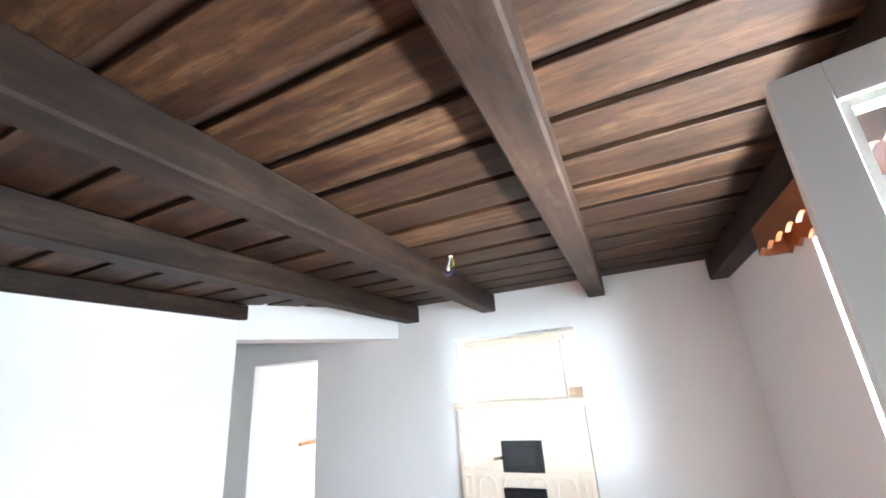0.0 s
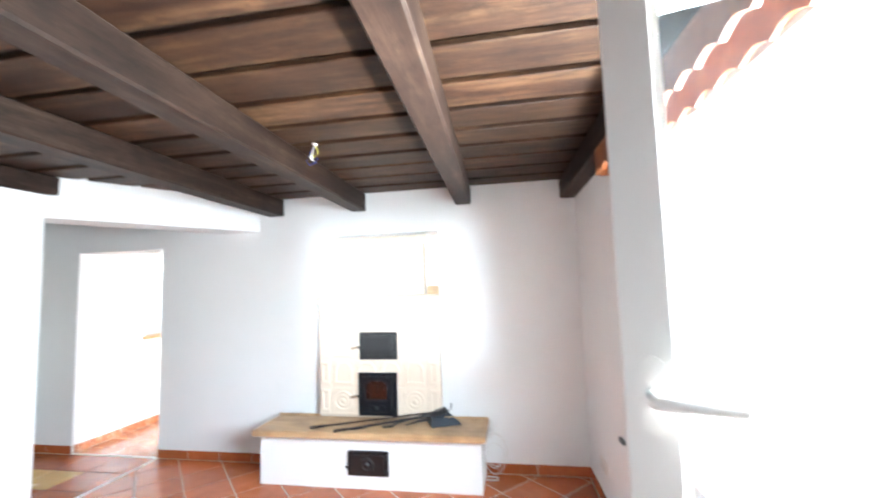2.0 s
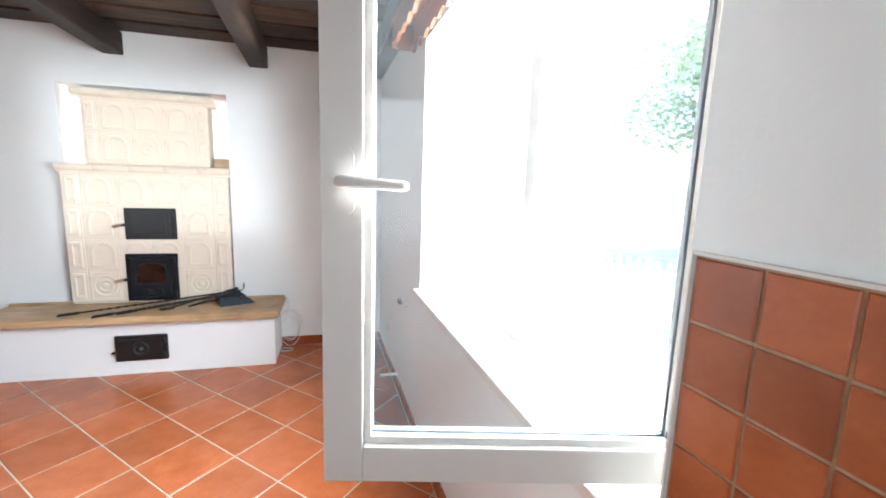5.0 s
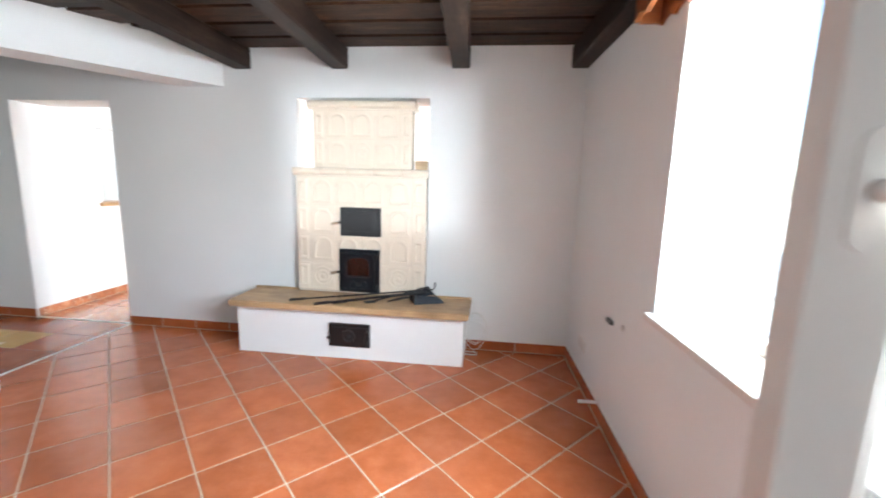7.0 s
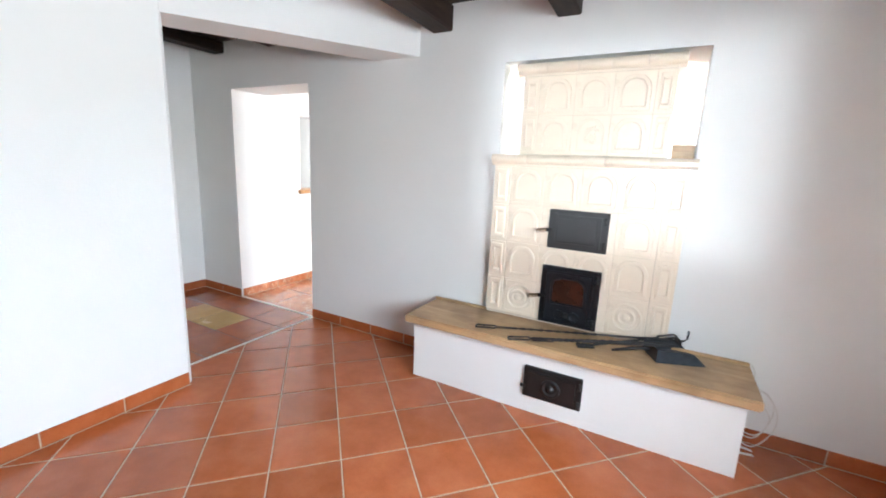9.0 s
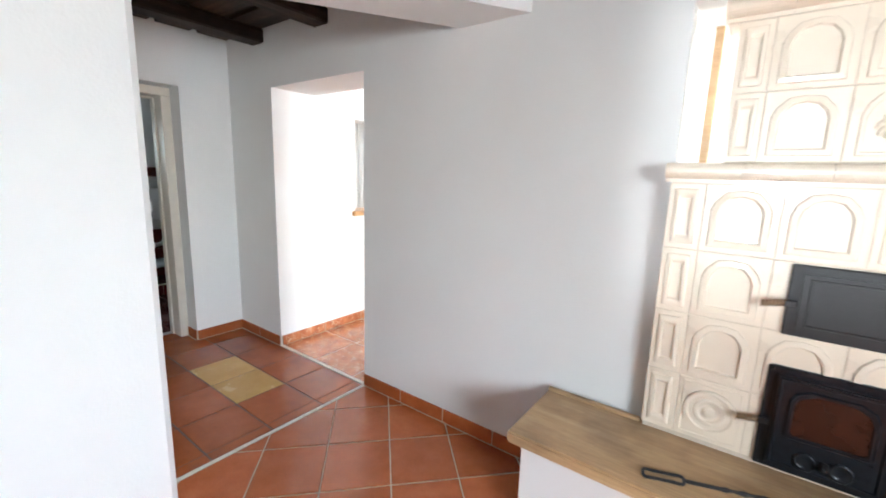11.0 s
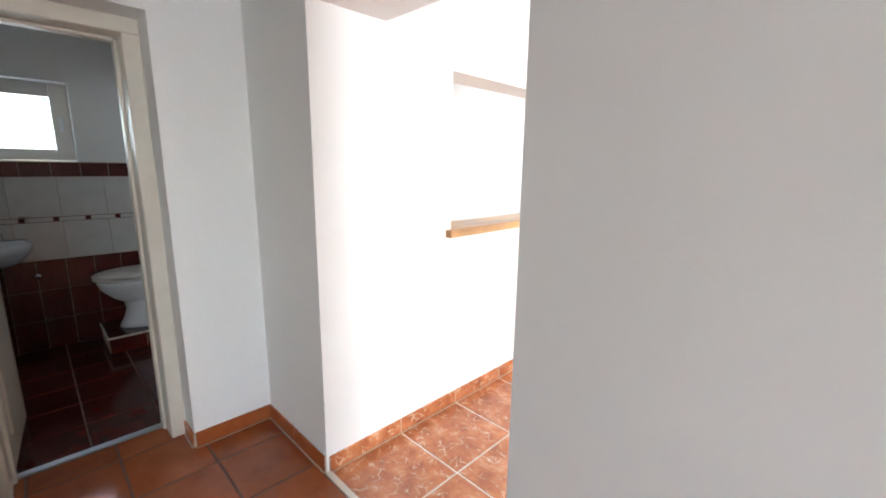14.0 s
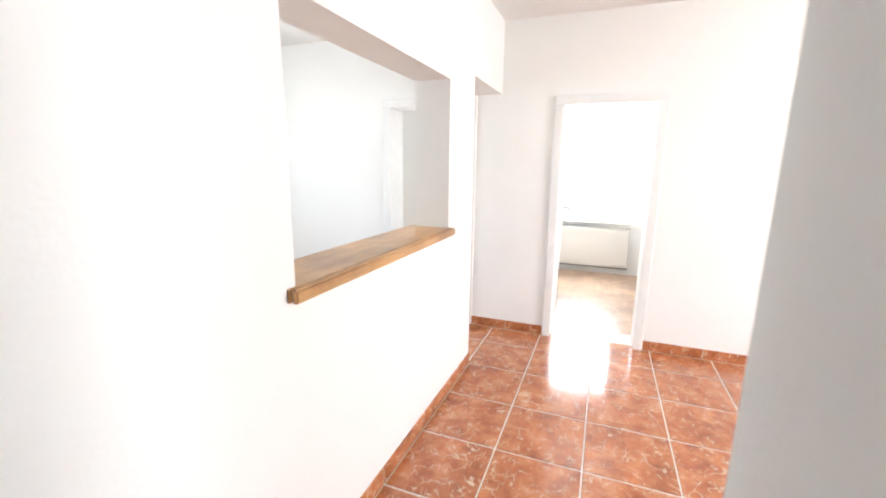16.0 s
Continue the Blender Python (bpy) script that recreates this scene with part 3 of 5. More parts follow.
def sunk_tile(w, h, kind):
    """A tile with a raised border round a sunk arched (or plain oblong) field."""
    inner = rounded_arch(w * 0.62, h * 0.68) if kind == "arch" else rect_outline(w * 0.42, h * 0.70)
    outer = rounded_arch(w * 0.80, h * 0.84) if kind == "arch" else rect_outline(w * 0.66, h * 0.84)
    edge = rect_outline(w, h)
    turns = sorted({round(math.atan2(z, x), 5) for o in (inner, outer, edge) for x, z in o})
    loops = []
    for o, inset, height in ((edge, 0, -0.02), (edge, 0, 0.0045), (edge, 0.0025, 0.0065), (outer, 0, 0.0065), (outer, 0.002, 0.0115), (outer, 0.006, 0.0125),
                             (inner, 0, 0.0135), (inner, 0.002, 0.0125), (inner, 0.0045, 0.0055), (inner, 0.012, 0.005)):
        loops.append([(x, -height, z) for x, z in (reach(shrink(o, inset), a) for a in turns)])
    return loft(loops)


def tile_bm(w, h, kind):
    g = 0.0007
    slab = relief(rect_outline(w - 2 * g, h - 2 * g), [(0, -0.02), (0, 0.004), (0.003, 0.007)])
    if kind in ("arch", "narrow"):
        return sunk_tile(w - 2 * g, h - 2 * g, kind)
    if kind == "medallion":
        circle = [(0.082 * math.cos(2 * math.pi * i / 22), 0.082 * math.sin(2 * math.pi * i / 22)) for i in range(22)]
        loops = [[(x * k, -h2, z * k) for x, z in circle] for k, h2 in ((1, 0.0065), (0.97, 0.014), (0.84, 0.014), (0.78, 0.009), (0.62, 0.009), (0.56, 0.014), (0.44, 0.014), (0.38, 0.009), (0.26, 0.009), (0.20, 0.017), (0.08, 0.019))]
        r = loft(loops)
        corner = relief(rect_outline(w * 0.86, h * 0.88), [(0, 0.0066), (0.002, 0.009), (0.005, 0.009), (0.007, 0.0066)])
        r = join(r, corner)
    elif kind == "ornament":
        r = relief(rounded_arch(w * 0.74, h * 0.84), [(0, 0.0065), (0.003, 0.011), (0.010, 0.011), (0.013, 0.0075)])
        rnd = random.Random(5)
        bits = [r]
        for i in range(13):
            a = radians(-80 + i * 27)
            p = Vector((0.034 * math.cos(a), 0, 0.042 * math.sin(a) + 0.004)) * rnd.uniform(0.45, 1.1)
            bits.append(lathe([(0.003, -0.002), (0.012, 0.0), (0.010, 0.006), (0.003, 0.010)], 8,
                              Matrix.Translation((p.x, -0.004, p.z)) @ Matrix.Rotation(rnd.uniform(0, 3), 4, "Y") @ Matrix.Diagonal((0.7, 1, 1.5, 1)) @ Matrix.Rotation(radians(90), 4, "X")))
        r = join(*bits)
    else:
        return slab
    return join(slab, r)


def mesh_of(bm, name, mat):
    bm.transform(Matrix.Scale(K, 4))
    me = bpy.data.meshes.new(name)
    bm.to_mesh(me)
    bm.free()
    me.materials.append(mat)
    return me


stove = thing("tiled_stove", (-0.86, 3.55, 0.42), "cream glazed ceramic tiled stove set in the white wall", "stove")
part("stove_body", boxes((-1.378, -0.342, 3.3680, 3.76, 0.425, 1.36), (-1.238, -0.472, 3.4080, 3.57, 1.40, 1.87)), CERJOINT, stove, "recessed tile joints")
YL, YU = 3.372, 3.412
CW, RH = 0.207, 0.2285
tiles = {k: mesh_of(tile_bm(CW, RH, k), "stove_tile", CERAMIC) for k in ("arch", "medallion", "flat")}
tiles["narrow"] = mesh_of(tile_bm(0.108, RH, "narrow"), "stove_tile", CERAMIC)
layout = (("medallion", "flat", "flat", "medallion"), ("arch", "arch", "arch", "arch"), ("arch", "flat", "flat", "arch"), ("arch", "arch", "arch", "arch"))
for r, kinds in enumerate(layout):
    z = 0.44 + RH * (r + 0.5)
    for c, kind in enumerate(kinds):
        piece("stove_tile", tiles[kind], CERAMIC, stove, (-1.275 + CW * (c + 0.5), YL, z))
    for x in (-1.330, -0.391):
        piece("stove_tile", tiles["narrow"], CERAMIC, stove, (x, YL, z))
UH = 0.2165
upper = {k: mesh_of(tile_bm(0.2, UH, k), "stove_tile", CERAMIC) for k in ("arch", "ornament")}
upper["narrow"] = mesh_of(tile_bm(0.092, UH, "narrow"), "stove_tile", CERAMIC)
for r in range(2):
    z = 1.427 + UH * (r + 0.5)
    for c in range(3):
        piece("stove_tile", upper["ornament" if (r, c) == (0, 1) else "arch"], CERAMIC, stove, (-1.155 + 0.2 * (c + 0.5), YU, z))
    for x in (-1.2015, -0.5085):
        piece("stove_tile", upper["narrow"], CERAMIC, stove, (x, YU, z))


def cornice_mesh(w, h, out):
    """A length of rounded moulding, its back at y = 0."""
    prof = [(0, 0), (-0.006, 0)] + [(-0.006 - out * math.sin(radians(a)), h * 0.18 + h * 0.41 * (1 - math.cos(radians(a)))) for a in range(0, 181, 20)] + [(0, h)]
    bm = bmesh.new()
    rings = [[bm.verts.new((x, y, z)) for y, z in prof] for x in (-w / 2 + 0.0008, w / 2 - 0.0008)]
    for i in range(len(prof)):
        j = (i + 1) % len(prof)
        bm.faces.new((rings[0][i], rings[0][j], rings[1][j], rings[1][i]))
    bm.faces.new(rings[0][::-1])
    bm.faces.new(rings[1])
    bmesh.ops.recalc_face_normals(bm, faces=bm.faces[:])
    return mesh_of(bm, "cornice_piece", CERAMIC)


low_c, up_c = cornice_mesh(0.2165, 0.066, 0.026), cornice_mesh(0.172, 0.070, 0.034)
for i in range(5):
    piece("cornice_piece", low_c, CERAMIC, stove, (-1.401 + 0.2165 * (i + 0.5), YL - 0.004, 1.356))
    piece("cornice_piece", up_c, CERAMIC, stove, (-1.290 + 0.172 * (i + 0.5), YU - 0.002, 1.862))
part("stove_ledge", boxes((-1.38, -0.338, 3.372, 3.76, 1.362, 1.418), bevel=0.004), CERAMIC, stove)
part("stove_cap", boxes((-1.285, -0.435, 3.414, 3.58, 1.864, 1.928), bevel=0.006), CERAMIC, stove)
tagged(part("wooden_block", boxes((-0.447, -0.342, 3.46, 3.56, 1.4185, 1.495), bevel=0.003), OAK), "small light wooden block standing on the stove ledge", "wood block")
tagged(part("wooden_post", boxes((-1.345, -1.315, 3.72, 3.755, 1.4185, 1.953), bevel=0.003), OAK), "slim upright wooden post beside the stove top", "post")


def iron_door(name, x0, x1, z0, z1, yf, label, window=False):
    coat = ENAMEL if window else IRON
    d = part(name, boxes((x0, x1, yf - 0.014, yf + 0.012, z0, z1), bevel=0.004), coat, stove, label)
    ix = 0.022
    leaf = part("door_leaf", boxes((x0 + ix, x1 - ix * 1.3, yf - 0.030, yf - 0.012, z0 + 0.018, z1 - 0.018), bevel=0.008, seg=2), coat, d)
    if window:
        wx0, wx1, wz0, wz1 = x0 + 0.062, x1 - 0.066, z0 + 0.128, z1 - 0.052
        cx, cz = (wx0 + wx1) / 2, (wz0 + wz1) / 2
        pts = [(a - cx, b - cz) for a, b in ((wx0 + 0.008, wz0), (wx1 - 0.008, wz0), (wx1, wz0 + 0.008), (wx1, wz1 - 0.045), (wx1 - 0.012, wz1 - 0.018), (wx1 - 0.045, wz1), (wx0 + 0.045, wz1), (wx0 + 0.012, wz1 - 0.018), (wx0, wz1 - 0.045), (wx0, wz0 + 0.008))]
        rim = loft([[(cx + x, yf - 0.030 - h, cz + z) for x, z in shrink(pts, dd)] for dd, h in ((-0.016, 0), (-0.013, 0.008), (-0.004, 0.008), (0.0, 0.002))])
        part("window_rim", rim, coat, d)
        part("sooty_pane", loft([[(cx + x, yf - 0.0335 - h, cz + z) for x, z in shrink(pts, dd)] for dd, h in ((0.0015, 0), (0.002, 0.0008))]), SOOT, d, "sooty brown glass pane")
        for k in (-0.042, 0.042):
            part("air_vent", lathe([(0.030, 0), (0.030, 0.005), (0.024, 0.008), (0.020, 0.003), (0.006, 0.003)], 16, Matrix.Translation(((x0 + x1) / 2 + k, yf - 0.030, z0 + 0.066)) @ Matrix.Rotation(radians(90), 4, "X")), coat, d)
        part("rim_bead", loft([[((x0 + x1) / 2 - 0.004 + x, yf - 0.030 - h, (z0 + z1) / 2 + z) for x, z in shrink(rect_outline(x1 - x0 - 0.075, z1 - z0 - 0.06), dd)] for dd, h in ((0, -0.001), (0.002, 0.005), (0.006, 0.005), (0.008, 0.0004))]), coat, d)
        for zz in (z0 + 0.012, z1 - 0.012):
            for xx in (x0 + 0.012, x1 - 0.012):
                part("rivet", lathe([(0.006, 0), (0.005, 0.003), (0.001, 0.0045)], 10, Matrix.Translation((xx, yf - 0.014, zz)) @ Matrix.Rotation(radians(90), 4, "X")), coat, d)
        part("air_knob", lathe([(0.016, 0), (0.016, 0.008), (0.008, 0.016), (0.010, 0.024), (0.004, 0.028)], 14, Matrix.Translation(((x0 + x1) / 2, yf - 0.030, z0 + 0.070)) @ Matrix.Rotation(radians(90), 4, "X")), IRON, d)
    else:
        part("panel_rim", relief_at(rect_outline(x1 - x0 - 0.10, z1 - z0 - 0.075), (x0 + x1) / 2 - 0.004, yf - 0.030, (z0 + z1) / 2), IRON, d)
    for zz in (z0 + 0.045, z1 - 0.045):
        part("hinge", tube([(x1 - 0.016, yf - 0.024, zz - 0.022), (x1 - 0.016, yf - 0.024, zz + 0.022)], 0.0085, 10), IRON, d)
    zc = z0 + (z1 - z0) * 0.47
    part("latch", boxes((x0 - 0.008, x0 + 0.024, yf - 0.040, yf - 0.024, zc - 0.010, zc + 0.010), bevel=0.003), IRON, d)
    coil = [(x0 - 0.004 - 0.058 * i / 40, yf - 0.034 - 0.004 * i / 40 + 0.010 * math.cos(i * 1.05), zc - 0.012 * i / 40 + 0.010 * math.sin(i * 1.05)) for i in range(41)]
    part("coil_handle", tube(coil, 0.0028, 6), BRASS, d, "coiled wire handle")
    return d


def relief_at(points, cx, y, cz):
    return loft([[(cx + x, y - h, cz + z) for x, z in shrink(points, d)] for d, h in ((0, -0.002), (0.002, 0.003), (0.006, 0.003), (0.008, 0.0006))])


iron_door("oven_door", -1.020, -0.692, 0.894, 1.120, 3.366, "black cast-iron oven door with rounded panel")
iron_door("fire_door", -1.034, -0.700, 0.437, 0.788, 3.366, "black cast-iron fire door with sooty window", True)

# ---------------------------------------------------------------- bench before the stove
bench = thing("hearth_bench", (-0.86, 3.24, 0), "white plastered hearth bench with a thick oak top", "bench")
bb = bmesh.new()
box(bb, -1.735, 0.002, 3.060, 3.418, 0.0, 0.376)
bmesh.ops.subdivide_edges(bb, edges=bb.edges[:], cuts=7, use_grid_fill=True)
for v in bb.verts:
    if v.co.y < 3.2 and 0.01 < v.co.z < 0.37:
        v.co.y += 0.004 * noise.noise(v.co * 4)
    if v.co.z < 0.01 and v.co.y < 3.2:
        v.co.y += 0.006 * noise.noise(v.co * 5)
part("plaster_body", bb, WALL, bench)
part("oak_top", boxes((-1.770, 0.040, 2.990, 3.4165, 0.376, 0.424), bevel=0.008, seg=2), OAK, bench, "thick waxed oak top")
part("back_strip", boxes((-1.768, -1.39, 3.372, 3.395, 0.4242, 0.438), bevel=0.003), OAK, bench)
part("back_strip", boxes((-0.330, 0.036, 3.372, 3.395, 0.4242, 0.438), bevel=0.003), OAK, bench)
vent = part("ash_door", boxes((-1.004, -0.690, 3.044, 3.070, 0.098, 0.278), bevel=0.005), IRON, bench, "black cast-iron ash door with round damper")
part("ash_leaf", boxes((-0.980, -0.716, 3.030, 3.046, 0.118, 0.258), bevel=0.006, seg=2), IRON, vent)
part("damper", lathe([(0.052, 0), (0.050, 0.010), (0.036, 0.012), (0.034, 0.007), (0.016, 0.007), (0.013, 0.020), (0.004, 0.024)], 22, Matrix.Translation((-0.848, 3.031, 0.188)) @ Matrix.Rotation(radians(90), 4, "X")), IRON, vent)
for zz in (0.135, 0.240):
    part("hinge", tube([(-0.703, 3.034, zz - 0.018), (-0.703, 3.034, zz + 0.018)], 0.008, 10), IRON, vent)
part("latch", boxes((-1.014, -0.985, 3.020, 3.034, 0.160, 0.178), bevel=0.003), IRON, vent)

# ---------------------------------------------------------------- fire irons
def fire_iron(name, p, q, label, twist=(0.1, 0.6), tip="hook", loop=0.115):
    """A rod from its looped handle at p, lying on the bench, to its tip at q, resting on the shovel's rim."""
    p, q = Vector(p), Vector(q)
    d = (q - p).normalized()
    s = Vector((-d.y, d.x, 0)).normalized()
    t = thing(name, p, label, "fire iron", "fire irons on the hearth bench")
    ring = []
    for i in range(28):
        a = 2 * math.pi * i / 28
        c, w = math.cos(a), math.sin(a)
        ring.append(tuple(p + d * (loop * (0.5 - 0.5 * math.copysign(abs(c) ** 0.55, c))) + s * (0.021 * math.copysign(abs(w) ** 0.55, w) + 0.003 * math.sin(3 * a))))
    part("handle", tube(ring, 0.0052, 8, closed=True), IRON, t)
    n = 60
    rod, rad = [], []
    for i in range(n + 1):
        k = i / n
        rod.append(tuple(p + d * loop + (q - p - d * loop) * k))
        rad.append(0.0062 + (0.0022 * math.sin(i * 2.1) if twist[0] < k < twist[1] else 0))
    part("rod", tube(rod, 0.006, 8, radii=rad), IRON, t)
    if tip == "hook":
        part("hook", tube([tuple(q), tuple(q + d * 0.02), tuple(q + d * 0.032 + Vector((0, 0, 0.012))), tuple(q + d * 0.034 + Vector((0, 0, 0.055)))], 0.005, 8), IRON, t)
    elif tip == "rake":
        part("rake_blade", boxes((-0.040, 0.040, -0.004, 0.004, -0.006, 0.030), m=Matrix.Translation(q) @ Matrix.Rotation(math.atan2(d.y, d.x) + math.pi / 2, 4, "Z"), bevel=0.002), IRON, t)
    elif tip == "paddle":
        part("paddle", boxes((-0.045, 0.045, -0.026, 0.026, -0.003, 0.003), m=Matrix.Translation(q) @ Matrix.Rotation(math.atan2(d.y, d.x), 4, "Z"), bevel=0.0025), IRON, t)
    return t


fire_iron("poker", (-1.315, 3.066, 0.4312), (-0.28, 3.315, 0.504), "black twisted iron poker with a loop handle")
fire_iron("ash_rake", (-1.095, 3.004, 0.4312), (-0.29, 3.270, 0.5035), "black twisted iron ash rake with a loop handle", tip="rake")
fire_iron("fire_tongs", (-0.980, 3.062, 0.4312), (-0.30, 3.225, 0.5025), "black iron tongs lying across the poker", twist=(0.05, 0.4), tip="plain")
fire_iron("ash_scraper", (-0.30, 3.360, 0.511), (-0.715, 3.147, 0.4285), "small black iron scraper with a flat blade", twist=(0.3, 0.8), tip="paddle", loop=0.09)
sh = thing("fire_shovel", (-0.28, 3.25, 0.4245), "dark steel ash shovel on the oak bench top", "shovel", "fire irons on the hearth bench")
SM = Matrix.Translation((-0.372, 3.150, 0.4245)) @ Matrix.Rotation(radians(25), 4, "Z")
STEEL = plain("dark_blue_steel", (0.045, 0.055, 0.068), 0.42, 0.6, scale=30, var=0.4, rel=0.25)
flank = [(0, 0), (0.205, 0), (0.222, 0.010), (0.168, 0.060), (0, 0.066)]
for nm, bm in (("pan_floor", prism([(0, 0), (0.205, -0.012), (0.232, -0.010), (0.232, 0.180), (0.205, 0.182), (0, 0.170)], 0, 0.003)),
               ("pan_side", outline_solid(flank, 0.003, Matrix.Rotation(radians(-3.2), 4, "Z") @ UP)),
               ("pan_side", outline_solid(flank, 0.003, Matrix.Translation((0, 0.167, 0)) @ Matrix.Rotation(radians(3.2), 4, "Z") @ UP)),
               ("pan_back", boxes((-0.003, 0.0005, 0, 0.170, 0, 0.068), bevel=0.001))):
    bm.transform(SM)
    part(nm, bm, STEEL, sh)
grip = tube([(-0.002, 0.085, 0.035), (-0.05, 0.087, 0.036), (-0.10, 0.088, 0.030), (-0.19, 0.090, 0.014)], 0.008, 10, radii=(0.007, 0.009, 0.010, 0.006))
grip.transform(SM)
part("grip", grip, IRON, sh)

# ---------------------------------------------------------------- cable coil beside the bench
cable = thing("cable_coil", (0.09, 3.34, 0.05), "loose loops of thin white cable on the tile floor", "cable")
for i, (cx, cz, rx, rz, a0) in enumerate(((0.075, 0.20, 0.085, 0.125, 0.2), (0.070, 0.165, 0.075, 0.095, 0.8), (0.078, 0.185, 0.092, 0.150, 1.4))):
    pts = [(cx + rx * math.cos(a) + 0.006 * math.sin(3 * a + a0), 3.365 - 0.018 * i + 0.012 * math.sin(2 * a + a0), max(0.012, cz + rz * math.sin(a))) for a in (2 * math.pi * k / 40 for k in range(40))]
    part("cable_loop", tube(pts, 0.0028, 6, closed=True), CABLEW, cable)
for i in range(2):
    pts = [(0.02 + 0.10 * math.cos(a), 3.32 - 0.02 * i + 0.03 * math.sin(a), 0.0045 + 0.006 * i) for a in (math.pi * (0.2 + 1.6 * k / 24) for k in range(25))]
    part("cable_loop", tube([(max(x, 0.012), y, z) for x, y, z in pts], 0.0028, 6), CABLEW, cable)
part("cable_end", tube([(0.045, 3.385, 0.43), (0.062, 3.385, 0.40), (0.066, 3.38, 0.33), (0.05, 3.375, 0.28)], 0.0028, 6), CABLEW, cable)

# ---------------------------------------------------------------- wires from the ceiling
wires = thing("ceiling_wires", (-0.80, 2.13, CEIL), "bare blue, yellow and white wires hanging from the ceiling", "wires")
part("grommet", lathe([(0.014, 0), (0.014, -0.006), (0.006, -0.010)], 12, Matrix.Translation((-0.785, 2.13, CEIL))), CABLEW, wires)
part("blue_wire", tube([(-0.785, 2.13, CEIL - 0.004), (-0.81, 2.13, CEIL - 0.05), (-0.835, 2.125, CEIL - 0.10), (-0.815, 2.12, CEIL - 0.125), (-0.785, 2.12, CEIL - 0.115), (-0.765, 2.12, CEIL - 0.085)], 0.0022, 6), WBLUE, wires)
part("yellow_wire", tube([(-0.783, 2.13, CEIL - 0.004), (-0.770, 2.125, CEIL - 0.035), (-0.765, 2.12, CEIL - 0.062), (-0.785, 2.12, CEIL - 0.08), (-0.805, 2.125, CEIL - 0.062), (-0.795, 2.13, CEIL - 0.03)], 0.0024, 6), WYEL, wires)
part("white_wire", tube([(-0.787, 2.13, CEIL - 0.004), (-0.795, 2.125, CEIL - 0.045), (-0.80, 2.12, CEIL - 0.075)], 0.0026, 6), CABLEW, wires)
part("connector", boxes((-0.808, -0.794, 2.112, 2.126, CEIL - 0.095, CEIL - 0.072), bevel=0.002), CABLEW, wires)

# ---------------------------------------------------------------- window of the living room
FR0, FR1 = 0.17, 0.23  # depth of the fixed frame inside the wall


def sash_parts(parent, w, z0, z1, m, thick=0.062, rail=0.063):
    """A casement lying in the local plane u (0..w), depth v, height z."""
    inset = 0.012
    for nm, r in (("stile", (0, rail, 0, thick, z0, z1)), ("stile", (w - rail, w, 0, thick, z0, z1)),
                  ("rail", (rail + 0.0005, w - rail - 0.0005, 0, thick, z0, z0 + rail)), ("rail", (rail + 0.0005, w - rail - 0.0005, 0, thick, z1 - rail, z1))):
        part(nm, boxes(r, m=m, bevel=0.0015), UPVC, parent)
    g0, g1, h0, h1 = rail, w - rail, z0 + rail, z1 - rail
    part("glazing_bead", boxes((g0, g0 + inset, 0.010, 0.022, h0, h1), (g1 - inset, g1, 0.010, 0.022, h0, h1), (g0 + inset, g1 - inset, 0.010, 0.022, h0, h0 + inset), (g0 + inset, g1 - inset, 0.010, 0.022, h1 - inset, h1), m=m), UPVC, parent)
    part("rubber_seal", boxes((g0, g0 + 0.005, 0.0225, 0.030, h0, h1), (g1 - 0.008, g1, 0.0225, 0.030, h0, h1), (g0, g1, 0.0225, 0.030, h0, h0 + 0.005), (g0, g1, 0.0225, 0.030, h1 - 0.005, h1), m=m), SEAL, parent)
    pane = part("glass_pane", boxes((g0 + 0.001, g1 - 0.001, 0.024, 0.028, h0 + 0.001, h1 - 0.001), m=m), GLASS, parent, "clear slightly dusty glass")
    pane.visible_shadow = False
    part("spacer", boxes((g0 + 0.005, g0 + 0.012, 0.030, 0.042, h0, h1), (g1 - 0.012, g1 - 0.005, 0.030, 0.042, h0, h1), (g0, g1, 0.030, 0.042, h0 + 0.005, h0 + 0.012), (g0, g1, 0.030, 0.042, h1 - 0.012, h1 - 0.005), m=m), ALU, parent)


window = thing("window_1", SKEW @ Vector((2.22, 0.12, SILL)), "white plastic two-casement window, one casement open", "window", kind="structure")
part("window_frame", join(boxes((S0, S0 + 0.035, FR0, FR1, SILL, HEAD), (S1 - 0.035, S1, FR0, FR1, SILL, HEAD), m=SKEW, bevel=0.004),
                          boxes((S0 + 0.035, S1 - 0.035, FR0, FR1, SILL, SILL + 0.05), (S0 + 0.035, S1 - 0.035, FR0, FR1, HEAD - 0.035, HEAD), m=SKEW, bevel=0.004)), UPVC, window)
part("frame_rebate", boxes((S0 + 0.035, S1 - 0.035, FR0 + 0.04, FR0 + 0.046, SILL + 0.0502, SILL + 0.060), m=SKEW), ALU, window)
part("mullion", boxes((2.195, 2.268, FR0 - 0.004, FR1 - 0.002, SILL + 0.0505, HEAD - 0.0355), m=SKEW, bevel=0.004), UPVC, window)
part("shutter_rail", boxes((2.215, 2.262, FR1 + 0.0005, FR1 + 0.030, SILL + 0.01, HEAD - 0.001), (2.215, 2.262, FR1 + 0.040, FR1 + 0.070, SILL + 0.01, HEAD - 0.001), (2.220, 2.240, FR1 + 0.030, FR1 + 0.040, SILL + 0.01, HEAD - 0.001), m=SKEW), UPVC, window, "grooved outer shutter rail")
SZ0, SZ1 = 0.864, 1.955
pane1 = part("glass_pane", boxes((S0 + 0.036, 2.1945, FR0 + 0.03, FR0 + 0.034, SILL + 0.05, HEAD - 0.036), m=SKEW), GLASS, window, "clear fixed glass")
pane1.visible_shadow = False
hx, hy = 1.062, 0.448
